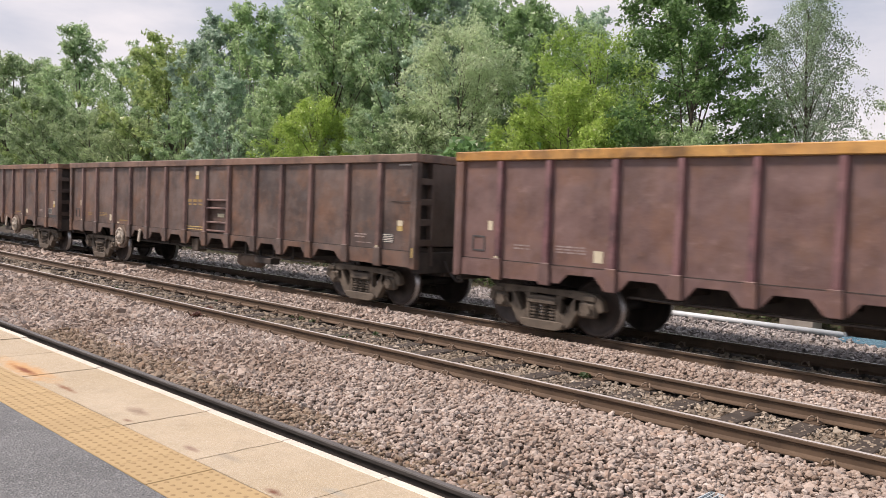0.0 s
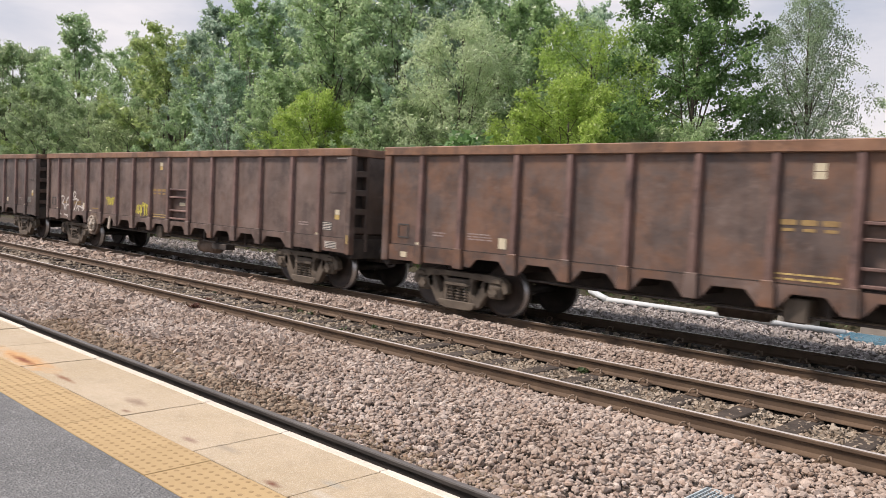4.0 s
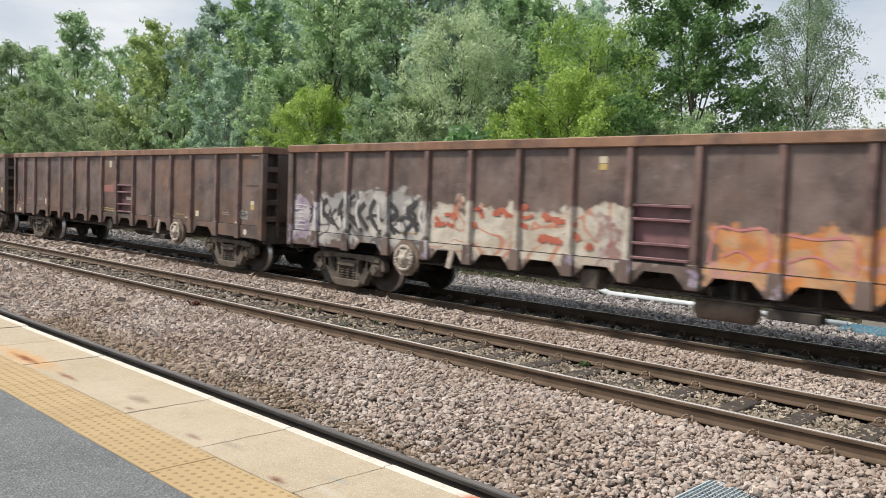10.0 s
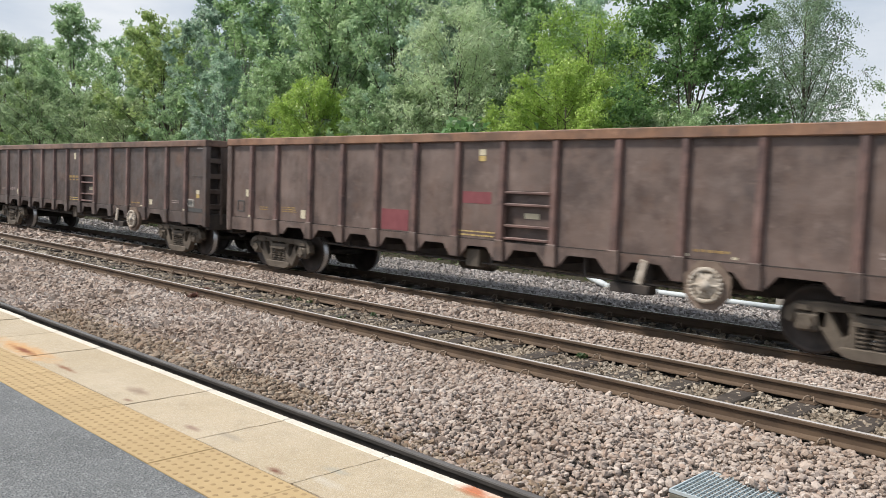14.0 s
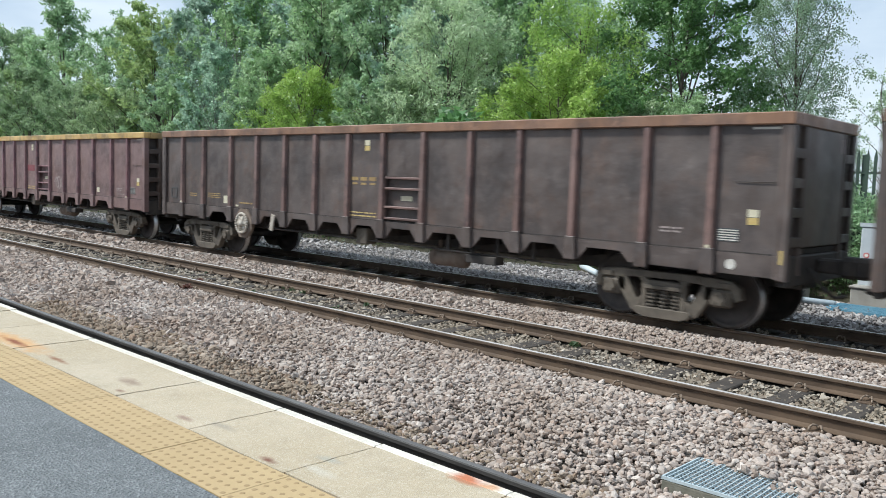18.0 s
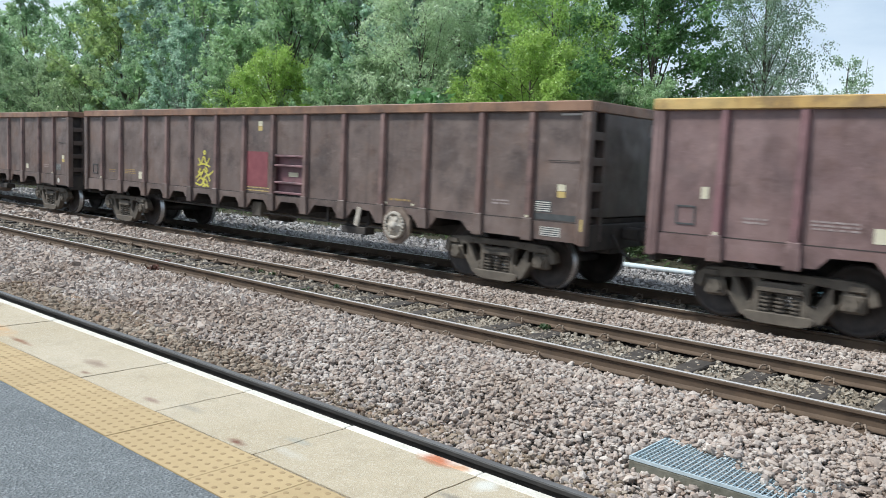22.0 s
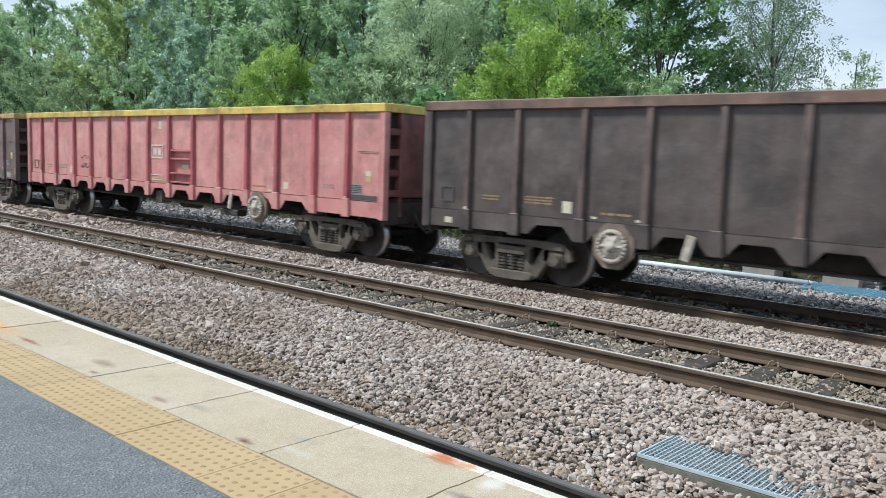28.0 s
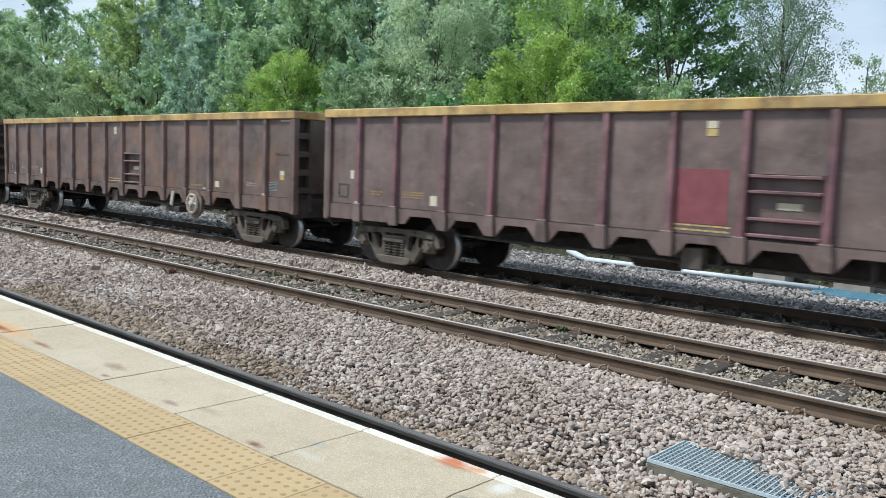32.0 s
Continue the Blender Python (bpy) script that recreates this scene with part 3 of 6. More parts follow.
def build_platform():
    pl = empty("platform", pose(0, 0, 0), "station platform with pale coping slabs and yellow tactile strip", "platform", kind="structure")
    bm = bmesh.new()
    add_box(bm, -150, 24, -60.0, EDGE_Y - 0.08, -0.7, PLAT_Z - 0.09)
    part("platform_wall", bm, CONCRETE, pl, "concrete platform body")
    bm = bmesh.new()
    xs = np.arange(-150, 24.01, 0.25)
    va, vb = [], []
    for x in xs:
        e = -1.462 + 0.006 * noise.noise((x * 3.0, 1.3, 0)) + 0.004 * noise.noise((x * 11.0, 4.3, 0))
        va.append(bm.verts.new((x, e, PLAT_Z + 0.001)))
        vb.append(bm.verts.new((x, -60.0, PLAT_Z + 0.001)))
    for i in range(len(xs) - 1):
        bm.faces.new((va[i], vb[i], vb[i + 1], va[i + 1]))
    part("asphalt_surface", bm, ASPHALT, pl, "grey asphalt with fine pale grit")
    # coping slabs: joints 0.65 m apart
    rng = random.Random(3)
    w = 0.65
    bm = bmesh.new()
    # the joint between two slabs wanders a little
    ys = [-1.180 + (EDGE_Y + 1.180) * k / 14 for k in range(15)]
    wander = [0.011 * noise.noise((y * 9.0, 2.2, 0)) + 0.004 * noise.noise((y * 40.0, 5.2, 0)) for y in ys]
    poly = [(0.004 + q, y) for q, y in zip(wander, ys)] + [(w - 0.004 + q, y) for q, y in list(zip(wander, ys))[::-1]]
    add_prism(bm, poly, "z", PLAT_Z - 0.09, PLAT_Z)
    bmesh.ops.recalc_face_normals(bm, faces=bm.faces)
    slab = mesh_of("coping_slab", bm, SLAB)
    bm = bmesh.new()
    add_box(bm, 0.001, w - 0.001, EDGE_Y - 0.042, EDGE_Y + 0.003, PLAT_Z - 0.04, PLAT_Z + 0.003, 0.004)
    line = mesh_of("edge_line", bm, EDGE_PAINT)
    for i in range(-110, 36):
        m = pose(0.797 + (i - 1) * w, 0, rng.uniform(-0.003, 0.003), rng.uniform(-0.15, 0.15), 0, rng.uniform(-0.2, 0.2))
        s = put("coping_slab", slab, pl, m=m)
        put("edge_line", line, s, "worn white edge paint" if i == 0 else "", m=pose(0, 0, 0))
    # tactile tiles with blisters
    t = 0.272
    bm = bmesh.new()
    add_box(bm, 0.0006, t - 0.0006, -1.456, -1.185, PLAT_Z - 0.05, PLAT_Z + 0.001, 0.0016)
    for a in range(6):
        for b in range(6):
            x, y = (a + 0.5) * t / 6, -1.456 + (b + 0.5) * t / 6
            vs = []
            for r, z in ((0.0108, 0.001), (0.0085, 0.0022)):
                vs.append([bm.verts.new((x + r * math.cos(k * math.pi / 3), y + r * math.sin(k * math.pi / 3), PLAT_Z + z)) for k in range(6)])
            for k in range(6):
                bm.faces.new((vs[0][k], vs[0][(k + 1) % 6], vs[1][(k + 1) % 6], vs[1][k]))
            bm.faces.new(vs[1])
    tile = mesh_of("tactile_tile", bm, [TACTILE, BLISTER])
    for p in tile.polygons:
        if p.center.z > PLAT_Z + 0.0012:
            p.material_index = 1
    for i in range(-90, 84):
        put("tactile_tile", tile, pl, m=pose(1.046 + i * t, 0, rng.uniform(-0.002, 0.001)))


build_platform()

# ---- wagons ----
WL, WH = 16.04, 1.22  # body length and half width
BODY_Y = TRAIN_Y - 0.12
RIBS = [0.98, 1.98] + [3.2 + i * 1.058 for i in range(4)] + [7.43, 8.45, 9.52, 10.65, 11.71, 12.78] + [14.0, 15.0]
Z_CREASE, Z_CAP, Z_TOP = 1.12, 2.79, 2.95
LADDER = (RIBS[7], RIBS[8])


def wagon_meshes():
    """All shapes of the wagon, in its own space: x from the trailing end, y across, z from the rail heads."""
    M = {}
    for side, s in (("near", -1), ("far", 1)):
        # plain side sheet with a real recess at the steps
        bm = bmesh.new()
        y0, y1 = s * (WH - 0.06), s * (WH - 0.05)
        a, b = LADDER[0] + 0.06, LADDER[1] - 0.06
        for x0, x1, z0, z1 in ((0.03, a, 1.0, Z_CAP), (b, WL - 0.03, 1.0, Z_CAP), (a, b, 1.98, Z_CAP), (a, b, 1.0, 1.14)):
            add_box(bm, x0, x1, min(y0, y1) - 0.02 * (s > 0), max(y0, y1) + 0.02 * (s < 0), z0, z1)
        M["side_wall_" + side] = mesh_of("side_wall", bm, STEEL_DARK)
        bm = bmesh.new()
        yi = s * (WH - 0.13)
        add_prism(bm, [(a - 0.02, y1), (a, y1), (a, yi), (b, yi), (b, y1), (b + 0.02, y1), (b + 0.02, yi - s * 0.02), (a - 0.02, yi - s * 0.02)], "z", 1.1, 2.0)
        M["step_recess_" + side] = mesh_of("step_recess", bm, STEEL_DARK)
        # sole with trapezoid notches between the rib feet
        bm = bmesh.new()
        ya, yb = s * (WH - 0.05), s * (WH - 0.02)
        poly = [(0.0, Z_CREASE), (0.0, 0.83)]
        poly += [(2.25, 0.85), (2.40, 1.0)]
        for i in range(2, 12):
            x = RIBS[i]
            poly += [(x - 0.30, 1.01), (x - 0.13, 0.82), (x + 0.13, 0.82), (x + 0.30, 1.01)]
        poly += [(WL - 2.40, 1.0), (WL - 2.25, 0.85), (WL, 0.83), (WL, Z_CREASE)]
        va = [[bm.verts.new((x, y, z)) for x, z in poly[1:-1]] for y in (ya, yb)]
        vt = [[bm.verts.new((x, y, Z_CREASE)) for x, z in poly[1:-1]] for y in (ya, yb)]
        for q in (0, 1):
            for i in range(len(poly) - 3):
                bm.faces.new((va[q][i], va[q][i + 1], vt[q][i + 1], vt[q][i]))
        for row in (va, vt):
            for i in range(len(poly) - 3):
                bm.faces.new((row[0][i], row[0][i + 1], row[1][i + 1], row[1][i]))
        for i in (0, -1):
            bm.faces.new((va[0][i], va[1][i], vt[1][i], vt[0][i]))
        bmesh.ops.remove_doubles(bm, verts=bm.verts, dist=0.0005)
        M["side_sill_" + side] = mesh_of("side_sill", bm, STEEL_DARK)
        # top rail
        bm = bmesh.new()
        add_box(bm, -0.02, WL + 0.02, min(s * (WH - 0.14), s * (WH + 0.03)), max(s * (WH - 0.14), s * (WH + 0.03)), Z_CAP, Z_TOP, 0.014)
        M["top_rail_" + side] = mesh_of("top_rail", bm, STEEL_DARK)
        # one rib, at x = 0: pressed hat section that widens to its foot
        bm = bmesh.new()
        sec = [(-0.075, 0.0), (-0.05, 0.07), (0.05, 0.07), (0.075, 0.0)]
        rings = []
        for z, fx, fy in ((1.15, 0.96, 1.0), (1.3, 0.94, 1.0), (2.2, 0.90, 0.9), (Z_CAP, 0.87, 0.85)):
            rings.append([bm.verts.new((px * fx, s * (WH - 0.045 + py * fy), z)) for px, py in sec])
        for p, q in zip(rings, rings[1:]):
            for i in range(4):
                bm.faces.new((p[i], p[(i + 1) % 4], q[(i + 1) % 4], q[i]))
        bm.faces.new(rings[0])
        bm.faces.new(rings[-1][::-1])
        M["rib_" + side] = mesh_of("rib", bm, STEEL_DARK)
        bm = bmesh.new()
        add_prism(bm, [(-0.085, 1.16), (0.085, 1.16), (0.095, 1.02), (0.105, 0.80), (-0.105, 0.80), (-0.095, 1.02)], "y", min(s * (WH - 0.04), s * (WH + 0.032)), max(s * (WH - 0.04), s * (WH + 0.032)))
        bmesh.ops.bevel(bm, geom=list(bm.edges), offset=0.012, segments=1, affect="EDGES")
        M["rib_foot_" + side] = mesh_of("rib_foot", bm, STEEL_DARK)
        bm = bmesh.new()
        add_box(bm, -0.115, 0.0, min(s * (WH - 0.12), s * (WH + 0.015)), max(s * (WH - 0.12), s * (WH + 0.015)), 0.80, Z_CAP, 0.012)
        add_box(bm, 0.0, 0.05, min(s * (WH - 0.09), s * (WH + 0.012)), max(s * (WH - 0.09), s * (WH + 0.012)), 0.82, Z_CAP, 0.006)
        M["post_" + side] = mesh_of("corner_post", bm, STEEL_DARK)
        bm = bmesh.new()
        xa, xb = LADDER[0] + 0.08, LADDER[1] - 0.08
        ys0, ys1 = s * (WH - 0.12), s * (WH - 0.005)
        add_box(bm, xa, xb, min(ys0, ys1), max(ys0, ys1), -0.022, 0.022, 0.008)
        M["step_" + side] = mesh_of("step", bm, STEEL_DARK)
    # ends: a boxed panel between two ladder slots
    bm = bmesh.new()
    add_box(bm, 0.03, 0.05, -WH + 0.14, WH - 0.14, 0.95, Z_CAP)
    M["end_sheet"] = mesh_of("end_sheet", bm, STEEL_DARK)
    bm = bmesh.new()
    add_box(bm, -0.10, 0.03, -0.755, 0.755, 1.22, Z_CAP, 0.012)
    M["end_wall"] = mesh_of("end_wall", bm, STEEL_DARK)
    bm = bmesh.new()
    add_box(bm, -0.106, -0.10, -0.68, -0.60, 2.50, 2.70)
    M["end_label"] = mesh_of("end_label", bm, STEEL_DARK)
    bm = bmesh.new()
    add_box(bm, -0.07, 0.03, -WH + 0.14, WH - 0.14, 0.80, 1.02, 0.01)
    for y in (-0.7, 0.7):
        add_box(bm, -0.05, 0.03, y - 0.05, y + 0.05, 1.02, 1.22)
    M["end_beam"] = mesh_of("end_beam", bm, STEEL_DARK)
    bm = bmesh.new()
    add_box(bm, -0.02, 0.14, -WH + 0.14, WH - 0.14, Z_CAP, Z_TOP, 0.012)
    M["top_rail_end"] = mesh_of("top_rail", bm, STEEL_DARK)
    bm = bmesh.new()
    add_box(bm, 0.05, WL - 0.05, -WH + 0.07, WH - 0.07, 1.13, 1.20)
    M["floor"] = mesh_of("floor", bm, STEEL_DARK)
    bm = bmesh.new()
    add_box(bm, -0.11, -0.07, -0.150, 0.150, -0.062, 0.062, 0.008)
    M["rung"] = mesh_of("rung", bm, STEEL_DARK)
    bm = bmesh.new()
    add_box(bm, -0.115, 0.03, -0.035, 0.035, 0.86, Z_CAP, 0.008)
    M["end_post"] = mesh_of("end_post", bm, STEEL_DARK)
    bm = bmesh.new()
    add_cyl(bm, (-0.26, -0.018, 0), (0.26, -0.018, 0), 0.006, seg=8)
    for x in (-0.25, 0.25):
        add_box(bm, x - 0.008, x + 0.008, -0.02, 0.0, -0.007, 0.007)
    M["grab_rail"] = mesh_of("grab_rail", bm, STEEL_DARK)
    # under the floor
    bm = bmesh.new()
    add_box(bm, 0.1, WL - 0.1, -0.28, 0.28, 0.62, 1.13, 0.02)
    M["centre_sill"] = mesh_of("centre_sill", bm, STEEL_DARK)
    bm = bmesh.new()
    add_box(bm, -0.05, 0.05, -WH + 0.1, WH - 0.1, 0.84, 1.12)
    M["cross_member"] = mesh_of("cross_member", bm, STEEL_DARK)
    bm = bmesh.new()
    add_box(bm, 0.0, 0.12, -1.15, 1.15, 0.72, 1.12, 0.02)
    M["headstock"] = mesh_of("headstock", bm, STEEL_DARK)
    bm = bmesh.new()
    add_cyl(bm, (-0.40, 0, 0), (0.40, 0, 0), 0.165, seg=20)
    add_cyl(bm, (-0.45, 0, 0), (-0.40, 0, 0), 0.10, 0.165, 20)
    add_cyl(bm, (0.40, 0, 0), (0.45, 0, 0), 0.165, 0.10, 20)
    for x in (-0.25, 0.25):
        add_cyl(bm, (x - 0.02, 0, 0), (x + 0.02, 0, 0), 0.172, seg=20)
        add_box(bm, x - 0.02, x + 0.02, -0.03, 0.03, 0.1, 0.36)
    M["air_tank"] = mesh_of("air_tank", bm, DUSTY, True)
    bm = bmesh.new()
    add_cyl(bm, (0, 0, 0), (9.0, 0, 0), 0.03, seg=8)
    M["brake_pipe"] = mesh_of("brake_pipe", bm, BOGIE, True)
    bm = bmesh.new()
    add_box(bm, -0.16, 0.16, -0.14, 0.14, -0.17, 0.15, 0.02)
    add_cyl(bm, (-0.3, 0, 0.02), (-0.16, 0, 0.02), 0.06, seg=10)
    M["brake_valve"] = mesh_of("brake_valve", bm, BOGIE)
    bm = bmesh.new()
    add_box(bm, -0.06, 0.06, -0.02, 0.02, -0.19, 0.17, 0.008)
    M["brake_lever"] = mesh_of("brake_lever", bm, DULL_WHITE)
    bm = bmesh.new()
    add_cyl(bm, (0, 0, 0), (9.2, 0, -0.06), 0.018, seg=6)
    for k in range(5):
        add_box(bm, 0.9 + k * 1.9, 0.96 + k * 1.9, -0.02, 0.02, -0.03, 0.26)
    M["brake_rod"] = mesh_of("brake_rod", bm, STEEL_DARK)
    bm = bmesh.new()
    add_box(bm, -0.34, 0.34, -0.13, 0.13, -0.07, 0.07, 0.012)
    for x in (-0.28, 0.28):
        add_box(bm, x - 0.025, x + 0.025, -0.02, 0.02, 0.07, 0.40)
    M["pipe_box"] = mesh_of("pipe_box", bm, STEEL_DARK)
    bm = bmesh.new()
    for x in (-0.2, 0.2):
        add_box(bm, x - 0.014, x + 0.014, -0.025, 0.025, -0.30, 0.0, 0.004)
    add_box(bm, -0.2, 0.2, -0.05, 0.05, -0.32, -0.29, 0.006)
    M["shunter_step"] = mesh_of("shunter_step", bm, STEEL_DARK)
    # hand wheel: rim, hub and spokes
    bm = bmesh.new()
    for i in range(24):
        a, b = 2 * math.pi * i / 24, 2 * math.pi * (i + 1) / 24
        add_cyl(bm, (0.22 * math.cos(a), 0, 0.22 * math.sin(a)), (0.22 * math.cos(b), 0, 0.22 * math.sin(b)), 0.034, seg=6)
    for i in range(6):
        a = math.pi * i / 3
        add_cyl(bm, (0, 0, 0), (0.22 * math.cos(a), 0, 0.22 * math.sin(a)), 0.024, seg=6)
    add_cyl(bm, (0, -0.05, 0), (0, 0.10, 0), 0.085, seg=14)
    add_cyl(bm, (0, -0.005, 0), (0, 0.03, 0), 0.17, 0.19, 20)
    M["hand_wheel"] = mesh_of("hand_wheel", bm, DULL_WHITE, True)
    bm = bmesh.new()
    add_prism(bm, [(0.355 * math.cos(math.pi * (k + 0.5) / 4), 0.355 * math.sin(math.pi * (k + 0.5) / 4)) for k in range(8)], "y", 0.03, 0.07)
    add_cyl(bm, (0, 0.07, 0), (0, 0.13, 0), 0.30, 0.31, 28)
    M["wheel_plate"] = mesh_of("wheel_plate", bm, STEEL_DARK)
    # bogie
    bm = bmesh.new()
    add_box(bm, -0.2, 0.2, -0.85, 0.85, 0.42, 0.72, 0.03)
    add_cyl(bm, (0, 0, 0.7), (0, 0, 0.85), 0.25, seg=16)
    M["bogie"] = mesh_of("bogie", bm, STEEL_DARK)
    bm = bmesh.new()
    y0, y1 = -0.075, 0.065
    def web(pts, d0=y0, d1=y1):
        add_prism(bm, pts, "y", d0, d1)
    # cast truss: thick top member, sloping legs, spring nest between two windows, jaws round the axle boxes
    web([(-1.16, 0.47), (-1.12, 0.62), (-1.00, 0.71), (-0.72, 0.735), (0.72, 0.735), (1.00, 0.71), (1.12, 0.62), (1.16, 0.47), (1.06, 0.42), (1.00, 0.58), (0.74, 0.60), (0.30, 0.635), (-0.30, 0.635), (-0.74, 0.60), (-1.00, 0.58), (-1.06, 0.42)])
    web([(-0.40, 0.205), (0.40, 0.205), (0.46, 0.17), (0.40, 0.09), (0.26, 0.055), (-0.26, 0.055), (-0.40, 0.09), (-0.46, 0.17)], y0 - 0.04, y1 + 0.03)
    web([(-0.29, 0.535), (0.29, 0.535), (0.29, 0.475), (-0.29, 0.475)], y0 - 0.05, y1)
    for q in (-1, 1):
        for pts in ([(q * 0.26, 0.64), (q * 0.345, 0.64), (q * 0.345, 0.19), (q * 0.26, 0.19)],
                    [(q * 0.33, 0.20), (q * 0.40, 0.28), (q * 0.60, 0.61), (q * 0.76, 0.61), (q * 0.72, 0.44), (q * 0.52, 0.14), (q * 0.40, 0.09)],
                    [(q * 0.345, 0.64), (q * 0.42, 0.64), (q * 0.345, 0.56)],
                    [(q * 0.345, 0.36), (q * 0.43, 0.30), (q * 0.36, 0.19), (q * 0.345, 0.19)],
                    [(q * 0.62, 0.62), (q * 0.80, 0.62), (q * 0.73, 0.42), (q * 0.62, 0.40)]):
            web(pts if q > 0 else pts[::-1])
        add_cyl(bm, (q * 0.52, y0 - 0.02, 0.67), (q * 0.52, y0, 0.67), 0.03, seg=10)
        add_box(bm, q * 0.92 - 0.09, q * 0.92 + 0.09, y0 - 0.03, y0, 0.60, 0.68, 0.01)
    bmesh.ops.bevel(bm, geom=[e for e in bm.edges if abs(e.calc_face_angle(0.0)) > 1.2 and e.calc_length() > 0.06], offset=0.010, segments=1, affect="EDGES")
    M["side_frame"] = mesh_of("side_frame", bm, BOGIE)
    bm = bmesh.new()
    add_box(bm, -0.28, 0.28, -0.09, 0.09, 0.47, 0.60, 0.015)
    M["spring_seat"] = mesh_of("spring_seat", bm, BOGIE)
    bm = bmesh.new()
    prof = [(0.02, 0.47)] + [(r, 0.47 - (2 * k + d) * 0.027) for k in range(5) for r, d in ((0.088, 0.3), (0.088, 1.0), (0.055, 1.3), (0.055, 2.0))] + [(0.02, 0.19)]
    add_lathe(bm, prof, 12)
    for v in bm.verts:
        v.co = Vector((v.co.x, v.co.z, v.co.y))
    M["coil_spring"] = mesh_of("coil_spring", bm, BOGIE)
    bm = bmesh.new()
    add_box(bm, -0.15, 0.15, -0.07, 0.08, -0.13, 0.12, 0.035)
    add_cyl(bm, (0, -0.11, 0), (0, -0.06, 0), 0.095, seg=16)
    for x in (-0.05, 0.05):
        for z in (-0.05, 0.05):
            add_cyl(bm, (x, -0.125, z), (x, -0.11, z), 0.014, seg=6)
    M["axle_box"] = mesh_of("axle_box", bm, BOGIE)
    bm = bmesh.new()
    prof = [(0.07, -0.06), (0.30, -0.03), (0.385, -0.055), (0.395, -0.07), (0.455, -0.07), (0.462, 0.03), (0.49, 0.045), (0.488, 0.07), (0.40, 0.07), (0.38, 0.03), (0.30, 0.015), (0.07, 0.08)]
    for s in (-1, 1):
        st = bmesh.new()
        add_lathe(st, [(r, s * (0.745 - y)) if s < 0 else (r, 0.745 - y) for r, y in prof], 36)
        for v in st.verts:
            v.co.y = v.co.y
        me = bpy.data.meshes.new("tmp")
        st.to_mesh(me)
        st.free()
        bm.from_mesh(me)
    add_cyl(bm, (0, -1.0, 0), (0, 1.0, 0), 0.075, seg=14)
    me = mesh_of("wheelset", bm, [WHEEL, TREAD], True)
    for p in me.polygons:
        c = p.center
        if 0.448 < math.hypot(c.x, c.z) < 0.47:
            p.material_index = 1
    M["wheelset"] = me
    # coupling
    bm = bmesh.new()
    add_box(bm, -0.56, 0.0, -0.11, 0.11, 0.86, 1.06, 0.03)
    add_box(bm, -0.53, -0.30, -0.17, 0.17, 0.82, 1.10, 0.05)
    M["coupler"] = mesh_of("coupler", bm, STEEL_DARK)
    bm = bmesh.new()
    pts = [(-0.03, 0.45, 0.95), (-0.2, 0.44, 0.72), (-0.36, 0.42, 0.58), (-0.5, 0.40, 0.62)]
    for a, b in zip(pts, pts[1:]):
        add_cyl(bm, a, b, 0.025, seg=8)
    M["air_hose"] = mesh_of("air_hose", bm, STEEL_DARK, True)
    return M


WM = wagon_meshes()
WHEELS = []


def plate(name, x0, x1, z0, z1, mat, parent, label="", proud=0.0):
    bm = bmesh.new()
    add_box(bm, x0, x1, -(WH - 0.05) - 0.005 - proud, -(WH - 0.05) + 0.002 - proud, z0, z1)
    return put(name, mesh_of(name, bm, mat), parent, label)


